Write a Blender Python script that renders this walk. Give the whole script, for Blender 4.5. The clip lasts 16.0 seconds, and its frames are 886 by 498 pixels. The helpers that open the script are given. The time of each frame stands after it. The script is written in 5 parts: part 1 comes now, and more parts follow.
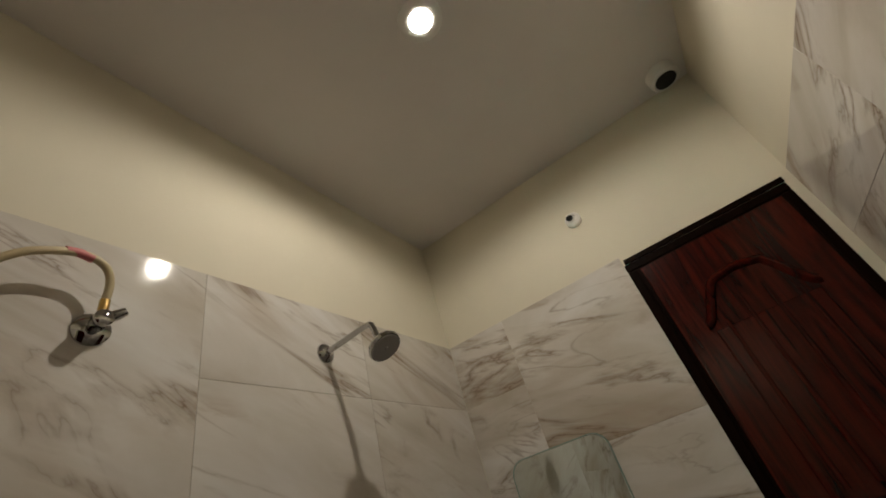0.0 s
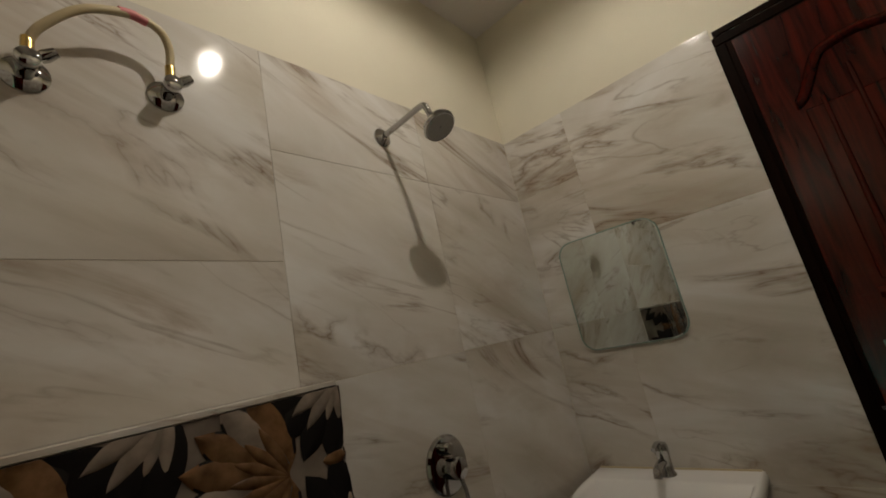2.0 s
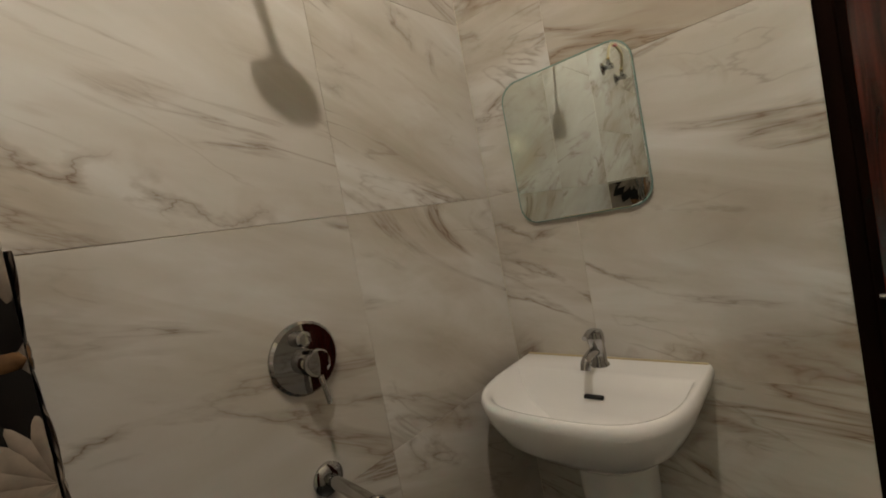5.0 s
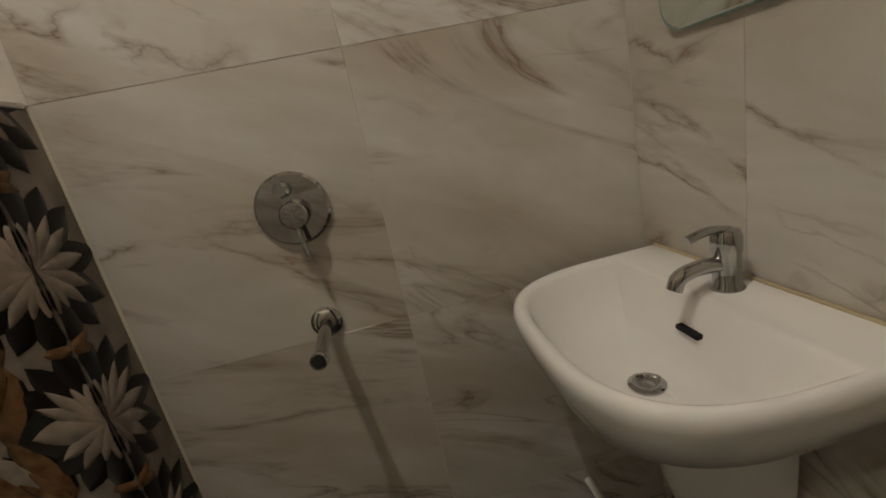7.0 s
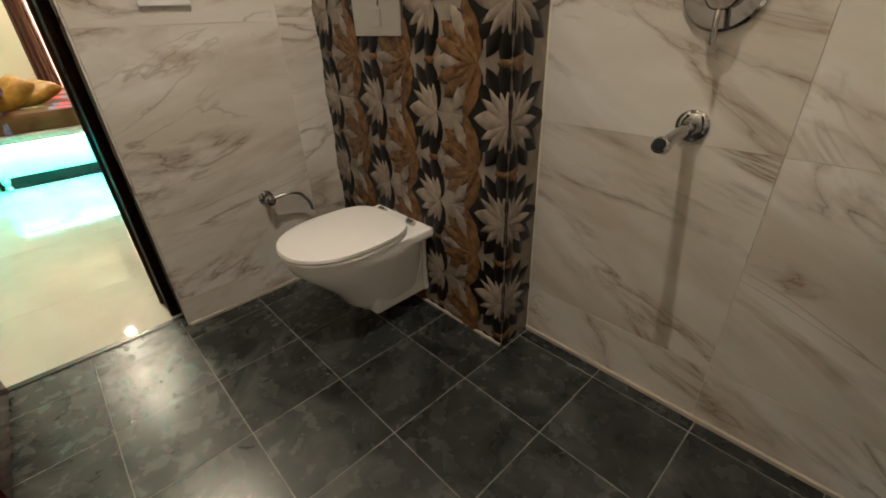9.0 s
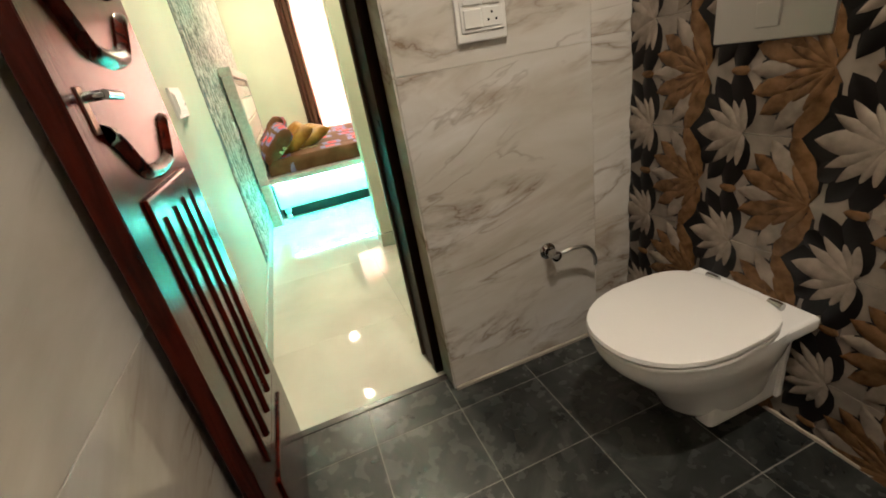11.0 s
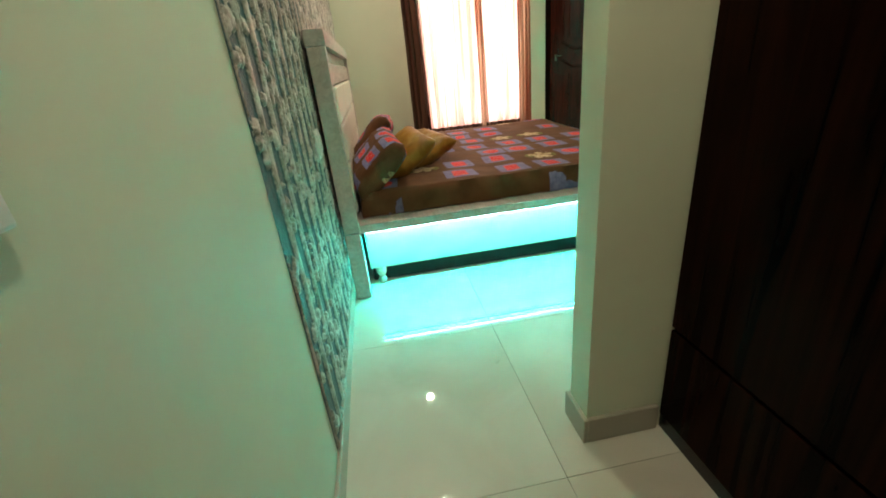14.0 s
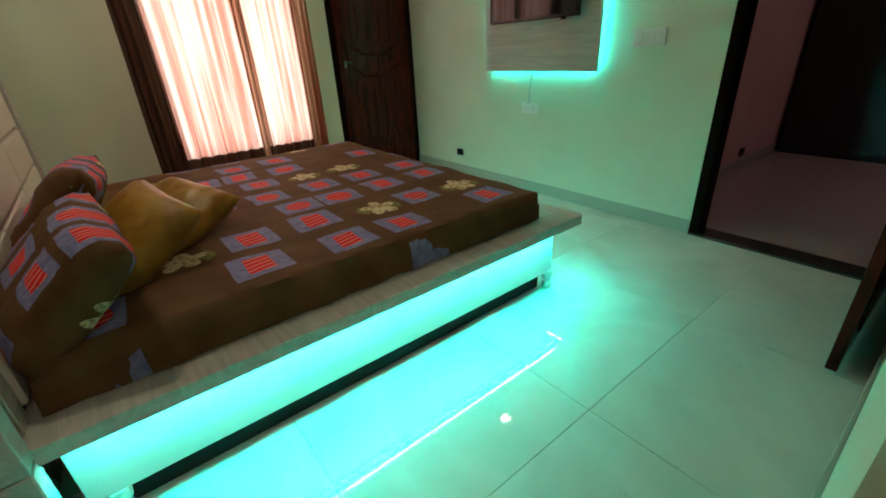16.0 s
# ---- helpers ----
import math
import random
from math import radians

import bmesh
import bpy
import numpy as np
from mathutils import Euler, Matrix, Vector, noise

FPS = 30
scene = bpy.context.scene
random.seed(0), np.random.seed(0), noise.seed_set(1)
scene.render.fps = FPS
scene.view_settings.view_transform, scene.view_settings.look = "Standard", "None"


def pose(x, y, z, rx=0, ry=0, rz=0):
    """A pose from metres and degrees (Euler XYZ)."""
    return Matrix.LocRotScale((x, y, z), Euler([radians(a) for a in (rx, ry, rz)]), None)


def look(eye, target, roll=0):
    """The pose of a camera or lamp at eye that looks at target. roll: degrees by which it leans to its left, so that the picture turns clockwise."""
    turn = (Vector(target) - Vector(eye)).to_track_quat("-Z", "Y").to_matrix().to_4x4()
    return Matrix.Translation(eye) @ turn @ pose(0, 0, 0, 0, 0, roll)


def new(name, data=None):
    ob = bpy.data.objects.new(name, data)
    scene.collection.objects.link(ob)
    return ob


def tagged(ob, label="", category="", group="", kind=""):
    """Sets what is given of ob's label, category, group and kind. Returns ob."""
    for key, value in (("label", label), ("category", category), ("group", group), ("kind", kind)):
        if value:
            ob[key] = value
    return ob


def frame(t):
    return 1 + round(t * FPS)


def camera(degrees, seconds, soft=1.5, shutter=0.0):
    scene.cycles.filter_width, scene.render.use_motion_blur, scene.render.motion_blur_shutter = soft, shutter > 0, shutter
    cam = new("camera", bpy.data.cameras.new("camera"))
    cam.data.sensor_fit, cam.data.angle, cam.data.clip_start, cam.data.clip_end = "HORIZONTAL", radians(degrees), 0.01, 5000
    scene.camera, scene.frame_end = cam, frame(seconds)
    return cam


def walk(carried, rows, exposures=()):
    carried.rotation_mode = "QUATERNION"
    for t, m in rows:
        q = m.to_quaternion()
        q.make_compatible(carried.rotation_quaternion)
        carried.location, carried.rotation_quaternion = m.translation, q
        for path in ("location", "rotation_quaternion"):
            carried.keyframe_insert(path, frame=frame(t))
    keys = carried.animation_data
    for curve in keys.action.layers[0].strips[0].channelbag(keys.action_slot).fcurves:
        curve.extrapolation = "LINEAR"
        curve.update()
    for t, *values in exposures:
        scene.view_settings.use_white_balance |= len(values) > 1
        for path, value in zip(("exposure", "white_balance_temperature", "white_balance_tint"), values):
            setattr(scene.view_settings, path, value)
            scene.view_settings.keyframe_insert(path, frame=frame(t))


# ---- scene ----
cam = camera(92.9, 16.0, soft=1.8)

PATH = [
    (0, (0.47, -0.983, 1.526), (1.953, -0.256, 2.655), -17.7),
    (0.5, (0.484, -0.963, 1.511), (1.997, -0.151, 2.536), -17.0),
    (1, (0.492, -0.931, 1.497), (2.026, 0.028, 2.35), -15.6),
    (1.5, (0.499, -0.928, 1.457), (2.038, 0.178, 2.095), -13.3),
    (2, (0.484, -0.932, 1.415), (1.973, 0.326, 1.863), -12.2),
    (2.5, (0.472, -0.922, 1.389), (1.871, 0.476, 1.688), -12.2),
    (3, (0.484, -0.895, 1.369), (1.886, 0.518, 1.56), -11.8),
    (3.5, (0.53, -0.857, 1.348), (2.034, 0.461, 1.414), -11.4),
    (3.7, (0.562, -0.838, 1.339), (2.139, 0.391, 1.363), -11.9),
    (5.8, (1.256, -0.889, 1.272), (2.461, 0.693, 1.063), -11.7),
    (6, (1.328, -0.896, 1.257), (2.264, 0.862, 1.079), -12.9),
    (6.5, (1.484, -0.893, 1.256), (1.944, 1.028, 0.939), -10.2),
    (7, (1.597, -0.948, 1.19), (1.806, 0.969, 0.66), -12.2),
    (7.5, (1.681, -1.003, 1.148), (1.591, 0.859, 0.422), -7.6),
    (8, (1.732, -1.006, 1.089), (1.137, 0.71, 0.251), -4.2),
    (8.5, (1.738, -1.033, 1.071), (0.764, 0.391, 0.059), -2.2),
    (9, (1.723, -1.094, 1.067), (0.43, 0.088, 0.1), -2.4),
    (9.5, (1.673, -1.116, 1.1), (0.231, -0.013, 0.262), -3.7),
    (10, (1.524, -1.176, 1.122), (-0.057, -0.21, 0.37), -5.7),
    (10.2, (1.478, -1.201, 1.102), (-0.158, -0.349, 0.33), -7.2),
    (12.3, (0.362, -1.253, 1.116), (-1.447, -0.959, 0.317), -8.3),
    (12.5, (0.229, -1.253, 1.119), (-1.587, -0.996, 0.322), -7.6),
    (13, (-0.073, -1.276, 1.12), (-1.887, -1.081, 0.299), -5.7),
    (13.5, (-0.35, -1.329, 1.133), (-2.165, -1.067, 0.336), -6.0),
    (14, (-0.623, -1.342, 1.134), (-2.439, -1.113, 0.329), -6.0),
    (14.5, (-0.933, -1.329, 1.133), (-2.717, -0.999, 0.291), -5.0),
    (15, (-1.225, -1.321, 1.144), (-2.943, -0.693, 0.337), -5.4),
    (15.5, (-1.476, -1.275, 1.139), (-3.111, -0.467, 0.32), -6.2),
    (16, (-1.659, -1.165, 1.143), (-3.1, -0.072, 0.289), -3.2),
]
walk(cam, [(t, look(eye, target, roll)) for t, eye, target, roll in PATH], [(0, -0.2), (1.5, -0.15), (3.0, 0.1), (3.5, 0.3), (6, 0.8), (7, 0.6), (8, 0.7), (8.5, 0.95), (9, 1.75), (9.5, 2.0), (10, 2.1), (12.3, 1.15), (13.0, 0.95), (14.0, 0.42), (15, -0.22), (16, -0.5)])

# ---- light ----
world = bpy.data.worlds.new("sky")
scene.world = world
world.use_nodes = True
wn = world.node_tree.nodes
sky = wn.new("ShaderNodeTexSky")
sky.sky_type, sky.sun_disc = "NISHITA", False
sky.sun_elevation, sky.sun_rotation = radians(40), radians(200)
world.node_tree.links.new(sky.outputs[0], wn["Background"].inputs[0])
wn["Background"].inputs[1].default_value = 0.12


def lamp(name, kind, m, energy, colour, size=0.1, size_y=None, spread=None):
    data = bpy.data.lights.new(name, kind)
    data.energy, data.color = energy, colour
    if kind == "AREA":
        data.shape, data.size, data.size_y = "RECTANGLE", size, size_y or size
        if spread:
            data.spread = radians(spread)
    elif kind == "SPOT":
        data.shadow_soft_size, data.spot_size, data.spot_blend = size, radians(spread), 0.35
    ob = new(name, data)
    ob.matrix_world = m
    return ob


def down(x, y, z):
    return pose(x, y, z)


BATH_LAMP = (1.19, -0.805)
WARM = (1.0, 0.91, 0.77)
TEAL = (0.0, 1.0, 0.86)
lamp("bath_light", "SPOT", down(BATH_LAMP[0], BATH_LAMP[1], 2.885), 27.0, WARM, 0.022, spread=175)
lamp("window_daylight", "AREA", pose(-5.70, -0.15, 1.45, 0, -90, 0), 44, (1.0, 0.96, 0.92), 2.0, 1.25)
# the last one, in the passage, is an unseen fill added to brighten it
SPOTS = [(-4.65, -1.18), (-3.25, -1.22), (-4.02, 1.36), (-0.95, -1.15)]
for (sx, sy), watts in zip(SPOTS, (9, 9, 9, 9)):
    lamp("spot_light", "AREA", down(sx, sy, 2.585), watts, (1.0, 0.87, 0.64), 0.07)
lamp("side_strip_light", "AREA", pose(-2.795, -0.5, 0.345), 20, TEAL, 0.02, 1.95)
lamp("foot_strip_light", "AREA", pose(-3.8, 0.435, 0.345), 15.5, TEAL, 2.0, 0.02)
# unseen fill, added to lift the next room's floor and wall
lamp("hall_fill_light", "AREA", down(-1.2, 3.4, 2.58), 8, (1.0, 0.72, 0.66), 0.1)
lamp("tv_strip_light", "AREA", pose(-3.93, 1.555, 0.985), 2.6, TEAL, 1.0, 0.03)
lamp("tv_side_strip_light", "AREA", pose(-3.425, 1.555, 1.45, 0, -90, 0), 3.0, TEAL, 0.9, 0.03)

# ---- materials ----


def mat(name, colour, rough=0.5, metal=0.0, coat=0.0, emit=0.0):
    m = bpy.data.materials.new(name)
    m.use_nodes = True
    p = m.node_tree.nodes["Principled BSDF"]
    p.inputs["Base Color"].default_value = (*colour, 1)
    p.inputs["Roughness"].default_value = rough
    p.inputs["Metallic"].default_value = metal
    p.inputs["Coat Weight"].default_value = coat
    p.inputs["Coat Roughness"].default_value = 0.06
    if emit:
        p.inputs["Emission Color"].default_value = (*colour, 1)
        p.inputs["Emission Strength"].default_value = emit
    return m


class Nodes:
    """Short hand for node trees."""

    def __init__(self, m):
        self.t = m.node_tree
        self.bsdf = self.t.nodes["Principled BSDF"]

    def add(self, kind, links=(), operation="", data_type="", blend_type="", **values):
        n = self.t.nodes.new(kind)
        if operation:
            n.operation = operation
        if data_type:
            n.data_type = data_type
        if blend_type:
            n.blend_type = blend_type
        for k, v in values.items():
            n.inputs[k.replace("_", " ")].default_value = v
        for k, v in links:
            self.t.links.new(v, n.inputs[k])
        return n

    def link(self, a, b):
        self.t.links.new(a, b)

    def coords(self, scale=(1, 1, 1), turn=(0, 0, 0), random_shift=0.0):
        src = self.add("ShaderNodeTexCoord").outputs["Object"]
        if random_shift:
            info = self.add("ShaderNodeObjectInfo")
            mul = self.add("ShaderNodeMath", [(0, info.outputs["Random"])], operation="MULTIPLY")
            mul.inputs[1].default_value = random_shift
            src = self.add("ShaderNodeVectorMath", [(0, src), (1, mul.outputs[0])], operation="ADD").outputs[0]
        mp = self.add("ShaderNodeMapping", [("Vector", src)])
        mp.inputs["Scale"].default_value, mp.inputs["Rotation"].default_value = scale, turn
        return mp.outputs[0]

    def noise(self, vec, scale, detail=4.0, distort=0.0, rough=0.5):
        return self.add("ShaderNodeTexNoise", [("Vector", vec)], Scale=scale, Detail=detail, Distortion=distort, Roughness=rough).outputs["Fac"]

    def ramp(self, fac, stops):
        r = self.add("ShaderNodeValToRGB", [("Fac", fac)])
        el = r.color_ramp.elements
        while len(el) < len(stops):
            el.new(0.5)
        for e, (p, c) in zip(el, stops):
            e.position, e.color = p, (*c, 1) if len(c) == 3 else c
        return r.outputs["Color"]

    def mix(self, fac, a, b, blend="MIX"):
        n = self.add("ShaderNodeMix", data_type="RGBA", blend_type=blend)
        for i, v in ((0, fac), (6, a), (7, b)):
            if isinstance(v, (int, float)):
                n.inputs[i].default_value = v
            elif isinstance(v, tuple):
                n.inputs[i].default_value = (*v, 1)
            else:
                self.link(v, n.inputs[i])
        return n.outputs[2]

    def math(self, op, a, b=0.0):
        n = self.add("ShaderNodeMath", operation=op)
        for i, v in ((0, a), (1, b)):
            if isinstance(v, (int, float)):
                n.inputs[i].default_value = v
            else:
                self.link(v, n.inputs[i])
        return n.outputs[0]

    def colour(self, out):
        self.link(out, self.bsdf.inputs["Base Color"])

    def rough(self, fac, lo, hi):
        r = self.add("ShaderNodeMapRange", [("Value", fac)])
        r.inputs["To Min"].default_value, r.inputs["To Max"].default_value = lo, hi
        self.link(r.outputs[0], self.bsdf.inputs["Roughness"])

    def bump(self, height, strength=0.2, distance=0.005):
        b = self.add("ShaderNodeBump", [("Height", height)])
        b.inputs["Strength"].default_value, b.inputs["Distance"].default_value = strength, distance
        self.link(b.outputs[0], self.bsdf.inputs["Normal"])


def marble(name, turn, scale):
    """Warm white stone: soft slanting streaks and thin broken brown veins."""
    m = mat(name, (0.6, 0.55, 0.5), 0.16)
    n = Nodes(m)
    v0 = n.coords((1, 1, 1), turn, 37.0)
    mp = n.add("ShaderNodeMapping", [("Vector", v0)])
    mp.inputs["Scale"].default_value = scale
    v = mp.outputs[0]
    cloud = n.noise(v, 1.0, 6, 0.6, 0.55)
    base = n.ramp(cloud, [(0.28, (0.44, 0.385, 0.32)), (0.44, (0.55, 0.51, 0.455)), (0.56, (0.62, 0.585, 0.545)), (0.68, (0.70, 0.68, 0.66))])
    soft = n.ramp(n.noise(v, 0.75, 5, 1.0, 0.55), [(0.54, (0, 0, 0)), (0.70, (0.6, 0.6, 0.6))])
    base = n.mix(soft, base, (0.40, 0.325, 0.25))
    where = n.ramp(n.noise(v0, 2.2, 4, 0.9), [(0.48, (0, 0, 0)), (0.64, (1, 1, 1))])
    smudge = n.ramp(n.noise(v, 1.45, 7, 1.5, 0.6), [(0.54, (0, 0, 0)), (0.70, (0.85, 0.85, 0.85))])
    base = n.mix(n.math("MULTIPLY", smudge, where), base, (0.29, 0.205, 0.13))
    band = n.math("ABSOLUTE", n.math("SUBTRACT", n.noise(v, 0.62, 6, 1.5, 0.55), 0.5))
    veins = n.ramp(band, [(0.0, (1, 1, 1)), (0.005, (0.55, 0.55, 0.55)), (0.04, (0, 0, 0))])
    gate = n.ramp(n.noise(v, 1.5, 4, 0.6), [(0.43, (0, 0, 0)), (0.60, (1, 1, 1))])
    base = n.mix(n.math("MULTIPLY", veins, n.math("MULTIPLY", gate, 0.85)), base, (0.19, 0.12, 0.07))
    thin = n.math("ABSOLUTE", n.math("SUBTRACT", n.noise(v, 0.95, 5, 0.7, 0.5), 0.47))
    lines = n.ramp(thin, [(0.0, (1, 1, 1)), (0.010, (0, 0, 0))])
    out = n.mix(n.math("MULTIPLY", lines, n.math("MULTIPLY", where, 0.5)), base, (0.17, 0.11, 0.065))
    n.colour(out)
    n.rough(cloud, 0.05, 0.11)
    return m


MARBLE_A = marble("marble_tile", (0, radians(-24), 0), (1.15, 1.15, 4.3))
MARBLE_B = marble("marble_tile_side", (radians(-10), 0, 0), (1.15, 1.15, 4.3))
GROUT = mat("tile_grout", (0.42, 0.36, 0.29), 0.85)

FLOOR_TILE = mat("dark_floor_tile", (0.05, 0.05, 0.05), 0.4)
n = Nodes(FLOOR_TILE)
v = n.coords((1, 1, 1), (0, 0, 0), 23.0)
cloud = n.noise(v, 6.5, 6, 0.8, 0.6)
n.colour(n.ramp(cloud, [(0.3, (0.010, 0.011, 0.010)), (0.5, (0.026, 0.028, 0.026)), (0.72, (0.075, 0.077, 0.07))]))
n.rough(n.noise(v, 18, 4), 0.16, 0.36)
n.bump(n.noise(v, 40, 4), 0.12, 0.003)
FLOOR_GROUT = mat("floor_grout", (0.21, 0.20, 0.175), 0.9)


def paint(name, colour, rough=0.75):
    m = mat(name, colour, rough)
    n = Nodes(m)
    v = n.coords()
    c2 = tuple(c * 0.9 for c in colour)
    n.colour(n.mix(n.ramp(n.noise(v, 1.7, 5), [(0.35, (0, 0, 0)), (0.7, (1, 1, 1))]), colour, c2))
    n.bump(n.noise(v, 130, 3), 0.08, 0.002)
    return m


CREAM = paint("cream_wall_paint", (0.68, 0.63, 0.51))
PALE = paint("pale_green_wall_paint", (0.635, 0.66, 0.505), 0.6)
CEILING = paint("ceiling_paint", (0.72, 0.68, 0.66))
PINK = paint("pink_wall_paint", (0.60, 0.36, 0.36))
SKIRT = paint("skirting_stone", (0.38, 0.36, 0.29), 0.35)


def wood(name, dark, light, rough=0.3, coat=0.6, scale=(14, 14, 1.1), turn=(0, 0, 0), bump=0.1, spec=0.28):
    m = mat(name, dark, rough, coat=coat)
    n = Nodes(m)
    v = n.coords(scale, turn, 5.0)
    grain = n.noise(v, 2.0, 8, 1.4, 0.6)
    fine = n.noise(v, 9.0, 4, 0.4)
    col = n.ramp(grain, [(0.36, dark), (0.62, light)])
    n.colour(n.mix(n.math("MULTIPLY", fine, 0.5), col, dark))
    n.rough(fine, rough * 0.8, rough * 1.3)
    n.bump(fine, bump, 0.002)
    n.bsdf.inputs["Specular IOR Level"].default_value = spec
    return m


DOOR_WOOD = wood("mahogany_veneer", (0.014, 0.0014, 0.0007), (0.075, 0.0066, 0.0027), 0.2, 0.0, bump=0.22, spec=0.22)
FRAME_WOOD = wood("dark_frame_wood", (0.004, 0.0018, 0.001), (0.010, 0.0038, 0.0022), 0.4, 0.0, spec=0.02)
WARDROBE_WOOD = wood("wardrobe_laminate", (0.0012, 0.0006, 0.0005), (0.018, 0.0055, 0.0026), 0.12, 0.0, (9, 9, 0.5), bump=0.03, spec=0.03)
WASHED = wood("whitewashed_wood", (0.40, 0.36, 0.31), (0.62, 0.58, 0.52), 0.4, 0.1, (1.0, 12, 12))
BED_PANEL = paint("pale_bed_laminate", (0.60, 0.57, 0.52), 0.35)
PANEL_WOOD = wood("pale_grey_wood", (0.40, 0.37, 0.33), (0.55, 0.51, 0.46), 0.4, 0.1, (1.0, 12, 12))
CHROME = mat("chrome", (0.44, 0.435, 0.43), 0.04, 1.0)
STEEL = mat("brushed_steel", (0.55, 0.54, 0.52), 0.32, 1.0)
CERAMIC = mat("white_ceramic", (0.84, 0.82, 0.81), 0.07, coat=0.5)
SEAT = mat("white_seat_plastic", (0.84, 0.81, 0.79), 0.2)
MIRROR = mat("mirror_silver", (0.72, 0.78, 0.76), 0.015, 1.0)
GLASS_EDGE = mat("mirror_glass_edge", (0.20, 0.30, 0.27), 0.15)
PLASTIC = mat("white_plastic", (0.74, 0.72, 0.69), 0.3)
GREY_PLASTIC = mat("grey_plastic", (0.35, 0.34, 0.33), 0.35)
DARK = mat("black_plastic", (0.012, 0.012, 0.013), 0.25)
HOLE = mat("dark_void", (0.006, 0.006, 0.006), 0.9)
RED_LAMP = mat("red_neon", (1.0, 0.08, 0.03), 0.4, emit=2.0)
BULB = mat("lamp_glow", (1.0, 0.93, 0.80), 0.4, emit=40.0)
SPOT_GLOW = mat("spot_glow", (1.0, 0.88, 0.66), 0.4, emit=25.0)
TEAL_GLOW = mat("teal_led", (0.10, 1.0, 0.84), 0.4, emit=16.0)
LED_BEAD = mat("led_bead", (0.5, 1.0, 0.95), 0.4, emit=90.0)
BEIGE_HOSE = mat("beige_hose", (0.50, 0.41, 0.25), 0.4)
PINK_TAPE = mat("pink_tape", (0.55, 0.16, 0.17), 0.5)
AGED = mat("aged_dark_metal", (0.20, 0.17, 0.13), 0.32, 1.0)
BRASS = mat("brass", (0.60, 0.42, 0.16), 0.25, 1.0)

POLISHED = mat("polished_floor_tile", (0.6, 0.57, 0.49), 0.06)
n = Nodes(POLISHED)
v = n.coords((1, 1, 1), (0, 0, 0), 11.0)
n.colour(n.ramp(n.noise(v, 2.5, 5, 0.7), [(0.3, (0.50, 0.47, 0.39)), (0.7, (0.62, 0.59, 0.51))]))
n.rough(n.noise(v, 7, 4), 0.02, 0.05)
n.bsdf.inputs["Specular IOR Level"].default_value = 0.75
stain = n.ramp(n.noise(n.coords((1, 1, 1)), 5.5, 6, 0.6, 0.62), [(0.66, (0, 0, 0)), (0.72, (0.45, 0.45, 0.45))])
base = n.bsdf.inputs["Base Color"].links[0].from_socket
n.colour(n.mix(stain, base, (0.27, 0.245, 0.19)))
TILE_JOINT = mat("floor_joint", (0.50, 0.47, 0.40), 0.5)
ROOM2_TILE = mat("violet_floor_tile", (0.40, 0.33, 0.33), 0.12)
SILL_STONE = mat("dark_granite", (0.035, 0.03, 0.028), 0.25)

CUSHION = mat("padded_leatherette", (0.74, 0.68, 0.58), 0.38)
n = Nodes(CUSHION)
n.bump(n.noise(n.coords(), 90, 3), 0.15, 0.002)

GOLD = mat("gold_satin", (0.34, 0.19, 0.045), 0.34)
n = Nodes(GOLD)
v = n.coords()
n.colour(n.ramp(n.noise(v, 9, 4, 0.8), [(0.3, (0.18, 0.080, 0.009)), (0.7, (0.36, 0.185, 0.03))]))
GOLD.node_tree.nodes["Principled BSDF"].inputs["Specular IOR Level"].default_value = 0.2
n.bump(n.noise(v, 14, 4, 0.5), 0.35, 0.01)


ARCHITRAVE = wood("brown_architrave", (0.035, 0.018, 0.009), (0.09, 0.05, 0.025), 0.4, 0.0)


